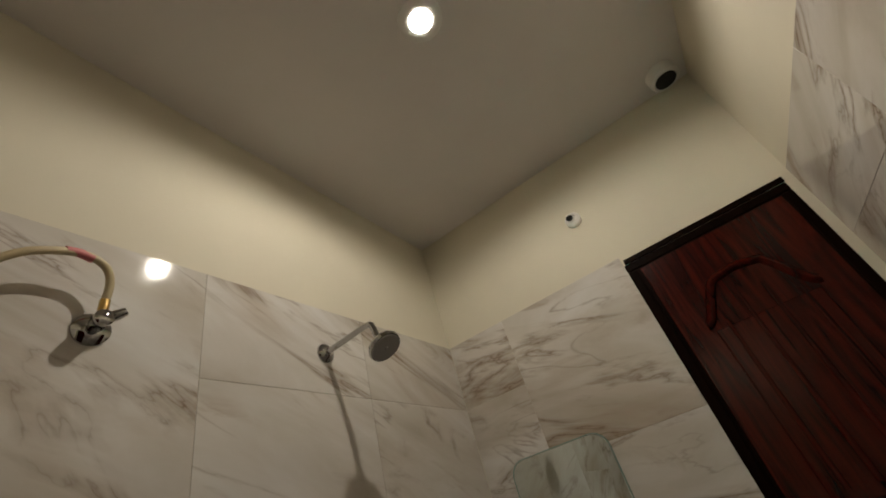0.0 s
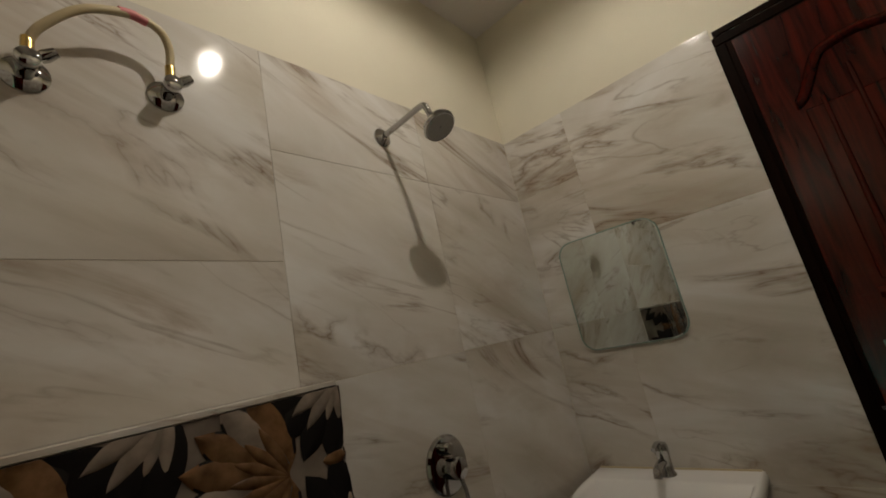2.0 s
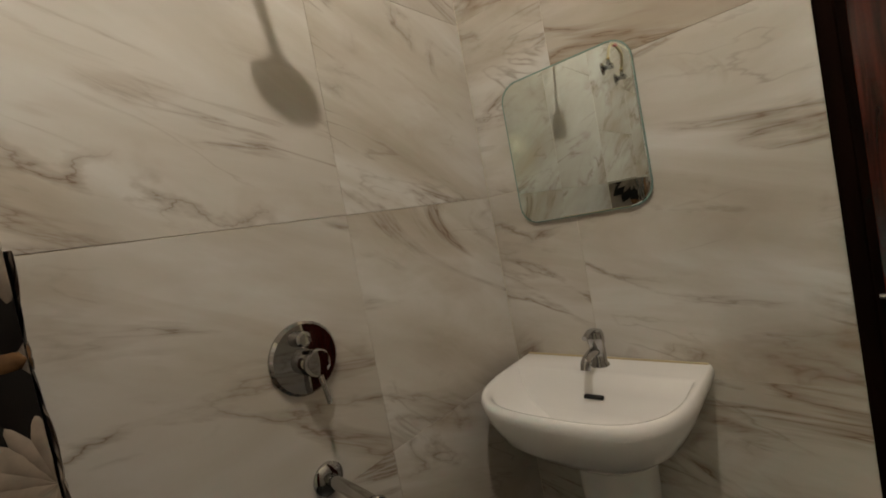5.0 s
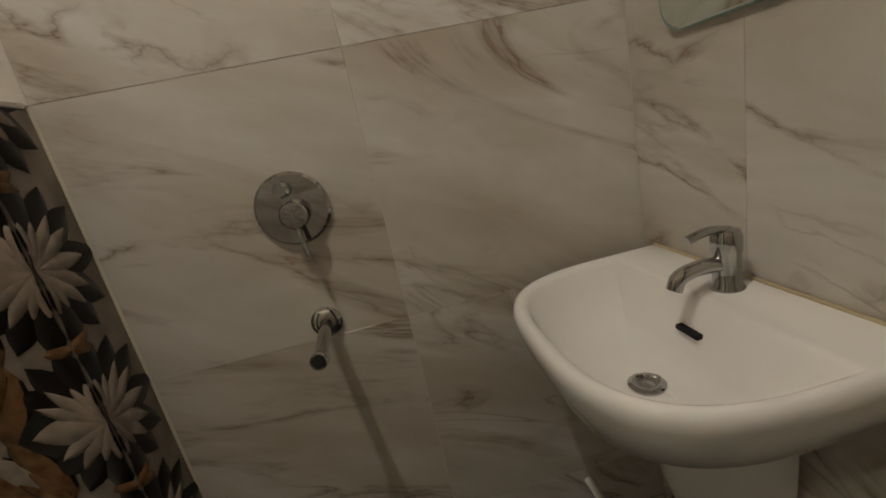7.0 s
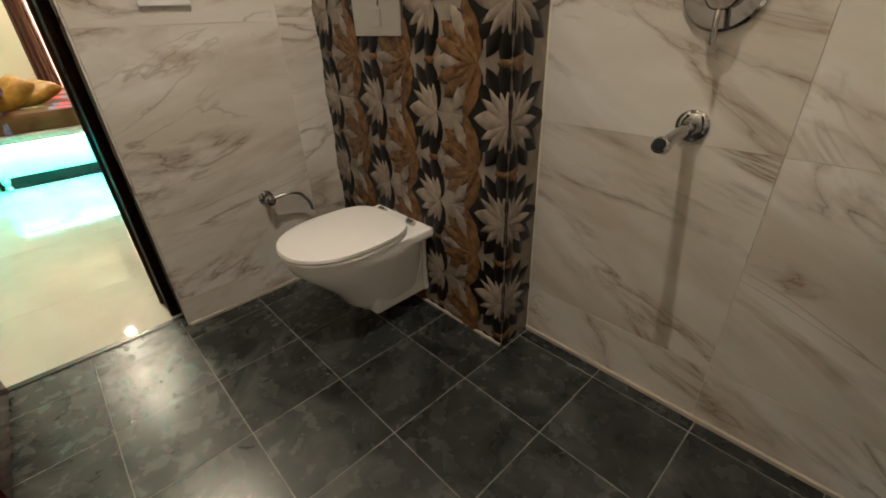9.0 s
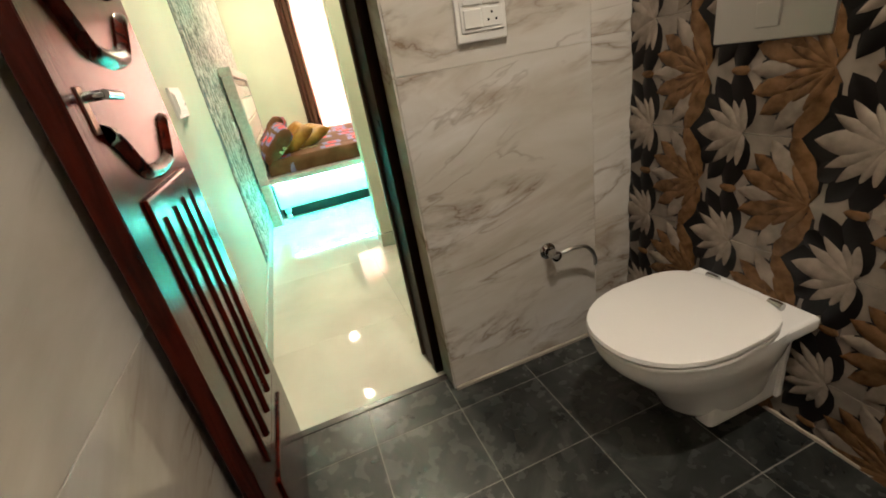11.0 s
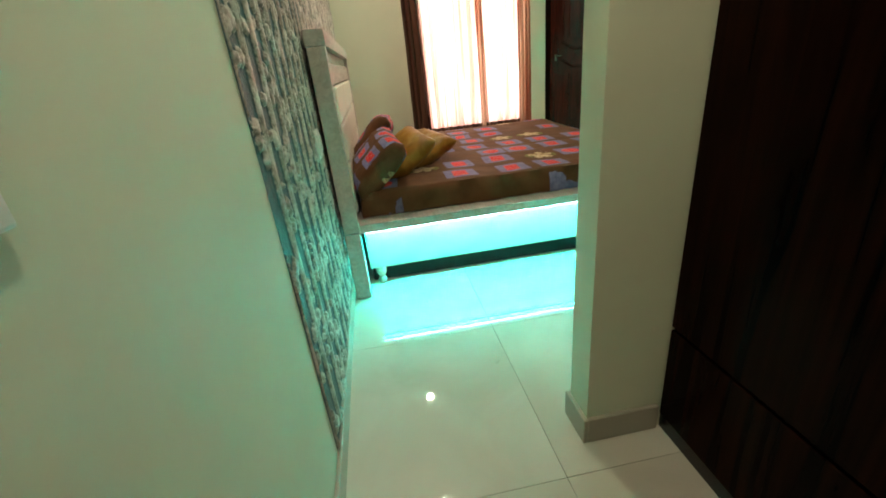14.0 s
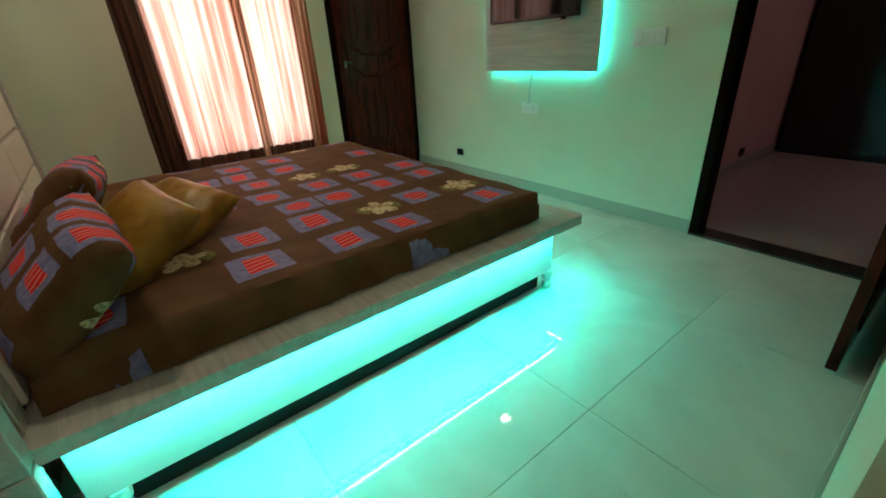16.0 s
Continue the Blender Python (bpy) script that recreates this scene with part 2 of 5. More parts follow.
def printed(name, size, shift, squares=0.68):
    """Brown cotton printed with blue squares, red stripes and cream flowers."""
    m = mat(name, (0.12, 0.06, 0.03), 0.7)
    n = Nodes(m)
    n.bsdf.inputs["Specular IOR Level"].default_value = 0.15
    src = n.coords((1 / size, 1 / size, 1 / size), (0, 0, 0))
    src = n.add("ShaderNodeVectorMath", [(0, src)], operation="ADD")
    src.inputs[1].default_value = shift
    warp = n.add("ShaderNodeVectorMath", [(0, n.add("ShaderNodeTexNoise", [("Vector", src.outputs[0])], Scale=0.9, Detail=1.0).outputs["Color"])], operation="SCALE")
    warp.inputs["Scale"].default_value = 0.2
    src = n.add("ShaderNodeVectorMath", [(0, src.outputs[0]), (1, warp.outputs[0])], operation="ADD").outputs[0]
    flat = n.add("ShaderNodeVectorMath", [(0, src)], operation="MULTIPLY")
    flat.inputs[1].default_value = (1, 1, 0)
    cell = n.add("ShaderNodeVectorMath", [(0, flat.outputs[0])], operation="FLOOR").outputs[0]
    fr = n.add("ShaderNodeVectorMath", [(0, flat.outputs[0])], operation="FRACTION").outputs[0]
    rnd = n.add("ShaderNodeTexWhiteNoise", [("Vector", cell)])
    kind = rnd.outputs["Value"]
    jit = n.add("ShaderNodeVectorMath", [(0, rnd.outputs["Color"])], operation="SCALE")
    jit.inputs["Scale"].default_value = 0.28
    loc = n.add("ShaderNodeVectorMath", [(0, fr), (1, jit.outputs[0])], operation="SUBTRACT").outputs[0]
    mid = n.add("ShaderNodeVectorMath", [(0, loc)], operation="SUBTRACT")
    mid.inputs[1].default_value = (0.38, 0.38, 0.0)
    sep = n.add("ShaderNodeSeparateXYZ", [(0, mid.outputs[0])])
    x, y = sep.outputs[0], sep.outputs[1]
    ax, ay = n.math("ABSOLUTE", x), n.math("ABSOLUTE", y)
    square = n.math("LESS_THAN", n.math("MAXIMUM", ax, ay), 0.35)
    dist = n.math("SQRT", n.math("ADD", n.math("MULTIPLY", x, x), n.math("MULTIPLY", y, y)))
    ang = n.math("ARCTAN2", y, x)
    red_round = n.math("LESS_THAN", dist, 0.22)
    red_bar = n.math("LESS_THAN", n.math("MAXIMUM", ax, n.math("MULTIPLY", ay, 1.5)), 0.24)
    pick = n.math("GREATER_THAN", kind, 0.45)
    red = n.math("ADD", n.math("MULTIPLY", red_round, pick), n.math("MULTIPLY", red_bar, n.math("SUBTRACT", 1.0, pick)))
    line = n.math("LESS_THAN", n.math("FRACT", n.math("MULTIPLY", n.math("ADD", x, n.math("MULTIPLY", y, 0.2)), 9.0)), 0.28)
    petal = n.math("LESS_THAN", dist, n.math("ADD", 0.17, n.math("MULTIPLY", n.math("ABSOLUTE", n.math("SINE", n.math("MULTIPLY", ang, 2.5))), 0.15)))
    is_sq = n.math("MULTIPLY", n.math("LESS_THAN", kind, squares), n.math("GREATER_THAN", kind, 0.83 - squares))
    is_fl = n.math("GREATER_THAN", kind, 0.82)
    ground = n.ramp(n.noise(src, 2.0, 4), [(0.3, (0.088, 0.038, 0.0145)), (0.7, (0.138, 0.065, 0.028))])
    blue = n.ramp(n.noise(src, 9.0, 3), [(0.3, (0.14, 0.14, 0.28)), (0.7, (0.24, 0.23, 0.40))])
    c = n.mix(n.math("MULTIPLY", square, is_sq), ground, blue)
    c = n.mix(n.math("MULTIPLY", n.math("MULTIPLY", red, square), is_sq), c, n.mix(line, (0.68, 0.014, 0.02), (0.70, 0.24, 0.20)))
    leaf = n.math("LESS_THAN", n.math("ADD", n.math("MULTIPLY", ax, 0.55), n.math("ABSOLUTE", n.math("SUBTRACT", n.math("ABSOLUTE", y), 0.30))), 0.12)
    c = n.mix(n.math("MULTIPLY", leaf, is_fl), c, (0.17, 0.17, 0.05))
    core = n.math("LESS_THAN", n.noise(src, 14.0, 2), 0.47)
    c = n.mix(n.math("MULTIPLY", petal, is_fl), c, n.mix(core, (0.62, 0.52, 0.32), (0.36, 0.26, 0.13)))
    n.colour(c)
    n.bump(n.noise(src, 3.0, 5, 0.6), 0.35, 0.012)
    return m


SHEET = printed("printed_bedsheet", 0.255, (0.15, 0.35, 0))
PRINT = printed("printed_pillowcase", 0.175, (5.5, 2.45, 0), 0.83)


def cloth(name, colour, sheer):
    m = mat(name, colour, 0.85)
    n = Nodes(m)
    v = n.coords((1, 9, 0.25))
    # upright streaks, darker and redder, put the folds' shading into the colour
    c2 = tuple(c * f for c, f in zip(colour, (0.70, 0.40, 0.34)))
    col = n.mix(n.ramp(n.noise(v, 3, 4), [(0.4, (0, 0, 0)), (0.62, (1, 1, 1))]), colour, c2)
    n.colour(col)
    if sheer:
        t = m.node_tree
        tr = t.nodes.new("ShaderNodeBsdfTranslucent")
        t.links.new(col, tr.inputs["Color"])
        mx = t.nodes.new("ShaderNodeMixShader")
        mx.inputs[0].default_value = sheer
        t.links.new(n.bsdf.outputs[0], mx.inputs[1])
        t.links.new(tr.outputs[0], mx.inputs[2])
        t.links.new(mx.outputs[0], t.nodes["Material Output"].inputs["Surface"])
    return m


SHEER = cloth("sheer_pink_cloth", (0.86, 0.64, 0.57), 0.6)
BROWN_CLOTH = cloth("brown_curtain_cloth", (0.075, 0.035, 0.018), 0.15)
TAN_CLOTH = cloth("tan_curtain_cloth", (0.42, 0.25, 0.16), 0.55)
SKYGLOW = mat("hazy_daylight", (1.0, 0.97, 0.94), 0.9, emit=1.5)
SCREEN = mat("dark_screen", (0.01, 0.008, 0.012), 0.06)

WALLPAPER = mat("embossed_wallpaper", (0.35, 0.38, 0.37), 0.4)
n = Nodes(WALLPAPER)
pos = n.coords()
high = n.add("ShaderNodeSeparateXYZ", [(0, pos)]).outputs[1]
fine = n.noise(pos, 60.0, 5, 1.0)
patch = n.noise(n.coords((1, 1, 0.7)), 16.0, 4, 0.7, 0.6)
lift = n.add("ShaderNodeMapRange", [("Value", n.math("ADD", high, n.math("MULTIPLY", fine, 0.0012)))])
lift.inputs["From Min"].default_value, lift.inputs["From Max"].default_value = 0.0030, 0.0062
ground = n.ramp(fine, [(0.3, (0.018, 0.055, 0.065)), (0.7, (0.06, 0.125, 0.14))])
light = n.ramp(n.math("ADD", n.math("MULTIPLY", patch, 0.6), n.math("MULTIPLY", fine, 0.4)), [(0.34, (0.10, 0.097, 0.08)), (0.46, (0.29, 0.28, 0.24)), (0.58, (0.54, 0.52, 0.46))])
n.colour(n.mix(lift.outputs[0], ground, light))
n.rough(lift.outputs[0], 0.5, 0.3)
n.bump(n.math("ADD", patch, n.math("MULTIPLY", fine, 0.5)), 0.6, 0.008)

PETAL_CREAM = mat("cream_relief_glaze", (0.42, 0.36, 0.30), 0.25)
n = Nodes(PETAL_CREAM)
v = n.coords((1, 1, 1), (0, 0, 0), 9.0)
n.colour(n.ramp(n.noise(v, 22, 4), [(0.3, (0.17, 0.134, 0.106)), (0.7, (0.32, 0.262, 0.212))]))
PETAL_BROWN = mat("brown_relief_glaze", (0.19, 0.105, 0.05), 0.25)
n = Nodes(PETAL_BROWN)
v = n.coords((1, 1, 1), (0, 0, 0), 9.0)
n.colour(n.ramp(n.noise(v, 30, 4), [(0.3, (0.07, 0.034, 0.013)), (0.7, (0.20, 0.105, 0.047))]))
PETAL_DARK = mat("black_relief_glaze", (0.006, 0.0045, 0.004), 0.3)
for glaze in (PETAL_CREAM, PETAL_BROWN, PETAL_DARK):
    glaze.node_tree.nodes["Principled BSDF"].inputs["Specular IOR Level"].default_value = 0.25
PETAL_BASE = mat("taupe_relief_glaze", (0.20, 0.16, 0.13), 0.3)
n = Nodes(PETAL_BASE)
n.colour(n.ramp(n.noise(n.coords((1, 1, 1), (0, 0, 0), 9.0), 14, 4), [(0.35, (0.15, 0.120, 0.095)), (0.65, (0.26, 0.215, 0.175))]))

# ---- building helpers ----


def part(name, bm, material, parent=None, label=""):
    me = bpy.data.meshes.new(name)
    bm.to_mesh(me)
    bm.free()
    me.materials.append(material)
    ob = new(name, me)
    if parent:
        ob.parent = parent
    if label:
        tagged(ob, label)
    return ob


def thing(name, place, label, category, group="", turn=0.0):
    ob = new(name)
    ob.matrix_world = pose(*place, 0, 0, turn)
    ob.empty_display_size = 0.1
    return tagged(ob, label, category, group)


def smooth(ob, angle=40):
    for p in ob.data.polygons:
        p.use_smooth = True
    ob.data.set_sharp_from_angle(angle=radians(angle))
    return ob


def box(x0, x1, y0, y1, z0, z1, bevel=0.0, segments=1, bm=None):
    """A box between two corners, its edges bevelled."""
    bm = bm or bmesh.new()
    made = bmesh.ops.create_cube(bm, size=1)["verts"]
    for w in made:
        w.co = Vector((x0 + (w.co.x + 0.5) * (x1 - x0), y0 + (w.co.y + 0.5) * (y1 - y0), z0 + (w.co.z + 0.5) * (z1 - z0)))
    if bevel:
        edges = list({e for w in made for e in w.link_edges})
        bmesh.ops.bevel(bm, geom=edges, offset=bevel, segments=segments, affect="EDGES", profile=0.6)
    return bm


def rod(a, b, r0, r1=None, n=16, bm=None):
    """A round bar from a to b."""
    bm = bm or bmesh.new()
    a, b = Vector(a), Vector(b)
    m = Matrix.Translation((a + b) / 2) @ (b - a).to_track_quat("Z", "Y").to_matrix().to_4x4()
    bmesh.ops.create_cone(bm, cap_ends=True, segments=n, radius1=r0, radius2=r0 if r1 is None else r1, depth=(b - a).length, matrix=m)
    return bm


def lathe(profile, m, n=28, bm=None):
    """Turns rows of (radius, height) round the z axis of m."""
    bm = bm or bmesh.new()
    rings = []
    for r, z in profile:
        rings.append([bm.verts.new(m @ Vector((r * math.cos(2 * math.pi * i / n), r * math.sin(2 * math.pi * i / n), z))) for i in range(n)])
    for a, b in zip(rings, rings[1:]):
        for i in range(n):
            bm.faces.new((a[i], a[(i + 1) % n], b[(i + 1) % n], b[i]))
    bm.faces.new(rings[0][::-1])
    bm.faces.new(rings[-1])
    bmesh.ops.recalc_face_normals(bm, faces=bm.faces)
    return bm


def loft(rings, closed=True, caps=(True, True), bm=None):
    bm = bm or bmesh.new()
    rows = [[bm.verts.new(p) for p in ring] for ring in rings]
    k = len(rows[0])
    for a, b in zip(rows, rows[1:]):
        for i in range(k if closed else k - 1):
            bm.faces.new((a[i], a[(i + 1) % k], b[(i + 1) % k], b[i]))
    if caps[0]:
        bm.faces.new(rows[0][::-1])
    if caps[1]:
        bm.faces.new(rows[-1])
    bmesh.ops.recalc_face_normals(bm, faces=bm.faces)
    return bm


def tube(points, r, n=10, steps=8, bm=None):
    """A round hose through the points."""
    pts = [Vector(p) for p in points]
    line = []
    for i in range(len(pts) - 1):
        p0, p1, p2, p3 = pts[max(i - 1, 0)], pts[i], pts[i + 1], pts[min(i + 2, len(pts) - 1)]
        for s in range(steps):
            t = s / steps
            line.append(0.5 * (2 * p1 + (p2 - p0) * t + (2 * p0 - 5 * p1 + 4 * p2 - p3) * t * t + (3 * p1 - p0 - 3 * p2 + p3) * t**3))
    line.append(pts[-1])
    rings, up = [], Vector((0.13, 0.21, 0.97))
    for i, p in enumerate(line):
        d = (line[min(i + 1, len(line) - 1)] - line[max(i - 1, 0)]).normalized()
        s = d.cross(up).normalized()
        q = d.cross(s)
        up = -q if (-q).dot(up) > 0 else q
        rings.append([p + r * (math.cos(2 * math.pi * k / n) * s + math.sin(2 * math.pi * k / n) * up) for k in range(n)])
    return loft(rings, bm=bm)


def rounded(w, h, r, k=6):
    """The outline of a rounded rectangle about the middle."""
    out = []
    for cx, cy, a in ((w / 2 - r, h / 2 - r, 0), (-w / 2 + r, h / 2 - r, 90), (-w / 2 + r, -h / 2 + r, 180), (w / 2 - r, -h / 2 + r, 270)):
        for i in range(k + 1):
            t = radians(a + 90 * i / k)
            out.append((cx + r * math.cos(t), cy + r * math.sin(t)))
    return out


def structure(name, bm, material, label, category):
    return tagged(part(name, bm, material), label, category, kind="structure")


# ---- the shell ----
BX, CZ = 2.207, 2.925          # bathroom depth and ceiling
DY = -1.545                    # bathroom south wall
TILE_TOP, ROW, COL = 2.305, 0.305, 0.605
SY, NY, WX = -1.605, 1.578, -5.61   # bedroom walls
BCZ = 2.62
JN, JS, DH = -0.935, -1.632, 2.20      # doorway between bathroom and passage
EX = -1.640                    # bedroom east wall

wall_north = structure("wall_north", box(-0.20, BX + 0.15, 0.002, 0.16, -0.1, CZ), CREAM, "cream painted bathroom wall above marble tiles", "wall")
wall_east = structure("wall_east", box(BX + 0.002, BX + 0.16, DY - 0.1, 0.002, -0.1, CZ), CREAM, "cream painted bathroom wall with a closed door", "wall")
wall_south = structure("wall_south", box(-0.002, BX + 0.002, DY - 0.15, DY - 0.002, -0.1, CZ), CREAM, "cream painted bathroom wall above marble tiles", "wall")
bm = box(-0.25, -0.002, JN + 0.001, 0.002, -0.1, CZ)
box(-0.25, -0.002, JS, JN + 0.001, DH + 0.06, CZ, bm=bm)
box(-0.25, -0.002, DY - 0.15, JS, -0.1, CZ, bm=bm)
wall_west = structure("wall_west", bm, CREAM, "tiled bathroom wall with an open doorway", "wall")
structure("ceiling_bathroom", box(-0.2, BX + 0.16, DY - 0.15, 0.16, CZ, CZ + 0.1), CEILING, "plain off-white bathroom ceiling", "ceiling")
bath_floor = structure("floor_bathroom", box(-0.08, BX + 0.05, DY - 0.05, 0.05, -0.12, -0.0012), FLOOR_GROUT, "dark slate-look bathroom floor tiles", "floor")

structure("wall_passage", box(WX - 0.2, -0.25, SY - 0.15, SY, -0.1, BCZ + 0.1), PALE, "pale green painted wall along the passage", "wall")
bm = box(WX - 0.2, WX, SY, -0.78, -0.1, BCZ)
box(WX - 0.2, WX, 0.42, 0.68, -0.1, BCZ, bm=bm)
box(WX - 0.2, WX, -0.78, 0.42, -0.1, 0.42, bm=bm)
box(WX - 0.2, WX, -0.78, 0.42, 2.12, BCZ, bm=bm)
box(WX - 0.2, WX, 0.68, NY + 0.15, 2.12, BCZ, bm=bm)
box(WX - 0.2, WX - 0.06, 0.68, NY + 0.15, -0.1, 2.12, bm=bm)
structure("wall_window", bm, PALE, "pale green bedroom wall with window and door", "wall")
N0, N1 = -2.66, -1.76          # bedroom door opening
bm = box(WX, N0, NY, NY + 0.15, -0.1, BCZ)
box(N1, EX + 0.2, NY, NY + 0.15, -0.1, BCZ, bm=bm)
box(N0, N1, NY, NY + 0.15, 2.12, BCZ, bm=bm)
structure("wall_tv", bm, PALE, "pale green bedroom wall behind the television", "wall")
structure("wall_bedroom_east", box(EX, -1.530, -0.35, NY, -0.1, BCZ), PALE, "pale green bedroom wall", "wall")
structure("column", box(-1.640, -1.530, -0.838, -0.35, -0.1, BCZ), PALE, "pale green painted column beside the wardrobe", "column")
structure("wall_recess", box(-1.530, -0.25, -0.04, 0.08, -0.1, BCZ), PALE, "plain wall behind the wardrobe", "wall")
structure("ceiling_bedroom", box(WX - 0.2, -0.25, SY - 0.15, NY + 0.15, BCZ, BCZ + 0.1), CEILING, "plain white bedroom ceiling", "ceiling")
bed_floor = structure("floor_bedroom", box(WX - 0.2, -0.08, SY - 0.1, NY + 0.02, -0.12, -0.005), TILE_JOINT, "polished cream vitrified floor tiles", "floor")

# the room behind the bedroom door
structure("floor_hall", box(-4.2, 0.6, NY + 0.13, 5.2, -0.12, 0.0), ROOM2_TILE, "violet grey polished floor of the next room", "floor")
structure("wall_hall", box(-4.35, -3.02, NY + 0.15, 5.2, -0.1, BCZ), PINK, "dim pinkish wall of the next room", "wall")
bm = box(-3.02, 0.6, 5.2, 5.35, -0.1, BCZ)
box(0.6, 0.75, NY + 0.15, 5.35, -0.1, BCZ, bm=bm)
box(EX + 0.2, 0.6, NY + 0.05, NY + 0.15, -0.1, BCZ, bm=bm)
structure("wall_hall_far", bm, PINK, "dim pinkish far wall of the next room", "wall")
structure("ceiling_hall", box(-4.35, 0.75, NY + 0.15, 5.35, BCZ, BCZ + 0.1), CEILING, "ceiling of the next room", "ceiling")
structure("door_sill", box(N0, N1, NY - 0.02, NY + 0.14, -0.02, 0.012, 0.003), SILL_STONE, "dark granite strip under the bedroom door", "threshold")
structure("door_sill", box(-0.095, -0.065, JS, JN, -0.02, 0.004, 0.002), SILL_STONE, "narrow dark strip between bathroom and passage floors", "threshold")

# ---- doors ----


def s_curve(w, y, z, rise, width, depth, bm):
    """A raised moulding across a door: low shoulders, a quick sweep up, a nearly level crown."""
    k = 40
    rings = []
    for i in range(k + 1):
        t = i / k
        x = w * (0.16 + 0.68 * t)
        e = min(1.0, min(t, 1 - t) / 0.30)
        dz = rise * (e * e * (3 - 2 * e)) + 0.12 * rise * math.sin(math.pi * t) ** 6
        slope = math.atan2(rise * 6 * e * (1 - e) / 0.30 * (1 if t < 0.5 else -1) * (e < 1), 0.68 * w)
        across = Vector((-math.sin(slope), 0, math.cos(slope)))
        c = Vector((x, y, z + dz))
        rings.append([c + Vector((0, q1 * depth, 0)) + across * (q * width) for q, q1 in ((-0.5, 0), (-0.3, 0.75), (0, 1), (0.3, 0.75), (0.5, 0))])
    return loft(rings, closed=False, caps=(False, False), bm=bm)


def panel_door(name, w, h, m, label, group="", bolt=False):
    """A moulded leaf: hinge edge at x 0, faces at y 0 and 0.035."""
    ob = new(name)
    ob.matrix_world = m
    tagged(ob, label, "door", group)
    part("leaf", box(0, w, 0.0, 0.035, 0.008, h, 0.002), DOOR_WOOD, ob)
    for side, y in ((-1, 0.0), (1, 0.035)):
        for z0, z1 in ((0.10, 0.30), (0.36, h * 0.45)):
            bm = box(w * 0.19, w * 0.81, min(y, y + side * 0.007), max(y, y + side * 0.007), z0, z1, 0.006, 2)
            part("lower_panel", bm, DOOR_WOOD, ob)
        bm = box(w * 0.19, w * 0.81, min(y, y + side * 0.007), max(y, y + side * 0.007), h * 0.605, h * 0.85, 0.006, 2)
        part("upper_panel", bm, DOOR_WOOD, ob)
        bm = bmesh.new()
        s_curve(w, y, h * 0.862, h * 0.062, 0.034, side * 0.017, bm)
        s_curve(w, y, h * 0.590, -h * 0.034, 0.034, side * 0.016, bm)
        s_curve(w, y, h * 0.500, -h * 0.034, 0.03, side * 0.014, bm)
        smooth(part("moulding", bm, DOOR_WOOD, ob, "curved raised moulding"))
        for i in range(4):
            x = w * (0.27 + 0.15 * i)
            tip = h * (0.845 + (0.045 if i in (1, 2) else 0.015))
            bm = rod((x, y + side * 0.006, h * 0.62), (x, y + side * 0.006, tip), 0.010, 0.006, n=10)
            rod((x, y + side * 0.006, 0.40), (x, y + side * 0.006, h * 0.43), 0.010, 0.006, n=10, bm=bm)
            smooth(part("reed", bm, DOOR_WOOD, ob, "raised vertical reed"))
        zc = h * 0.51
        lock = part("lock_plate", box(w - 0.070, w - 0.050, min(y, y + side * 0.003), max(y, y + side * 0.003), zc - 0.02, zc + 0.045, 0.001), AGED, ob, "dull metal lock plate")
        bm = rod((w - 0.06, y, zc + 0.03), (w - 0.06, y + side * 0.03, zc + 0.03), 0.007)
        rod((w - 0.055, y + side * 0.03, zc + 0.03), (w - 0.115, y + side * 0.03, zc + 0.028), 0.007, bm=bm)
        smooth(part("handle", bm, CHROME, lock, "chrome lever handle"))
    if bolt:
        part("bolt", rod((w - 0.2, 0.047, h * 0.45), (w + 0.01, 0.047, h * 0.45), 0.007), CHROME, ob, "chrome sliding bolt")
    return ob


def door_frame(name, axis, fixed, a, b, depth, h, width, label):
    """Two jambs and a head. axis: the wall's direction, 'y' or 'x'; fixed: from, to across the wall."""
    ob = thing(name, (0, 0, 0), label, "door frame")
    ob["kind"] = "structure"

    def bar(n, u0, u1, z0, z1):
        bm = box(fixed, depth, u0, u1, z0, z1, 0.004) if axis == "y" else box(u0, u1, fixed, depth, z0, z1, 0.004)
        part(n, bm, FRAME_WOOD, ob)

    bar("jamb", a, a + width, 0, h)
    bar("jamb", b - width, b, 0, h)
    bar("head", a, b, h, h + width)
    return ob


fr = door_frame("door_frame_bath", "y", -0.262, JS, JN, -0.115, DH, 0.038, "dark wooden frame of the bathroom doorway")
for j0, j1 in ((JN - 0.05, JN + 0.045),):
    part("architrave", box(-0.275, -0.25, j0, j1, 0, DH + 0.04, 0.004), ARCHITRAVE, fr, "lighter brown architrave")
part("strike_plate", box(-0.165, -0.140, JN - 0.041, JN - 0.038, 0.948, 0.966, 0.001), HOLE, fr, "dark strike plate")
door_frame("door_frame_bedroom", "x", NY - 0.012, N0, N1, NY + 0.10, 2.06, 0.06, "dark wooden frame of the bedroom doorway")
door_frame("door_frame_far", "y", WX - 0.055, 0.68, NY - 0.002, WX + 0.01, 2.06, 0.055, "dark wooden frame beside the curtained window")
door_frame("door_frame_east", "y", BX - 0.004, -1.512, -0.897, BX + 0.06, 2.225, 0.035, "dark red wooden frame of the closed bathroom door")

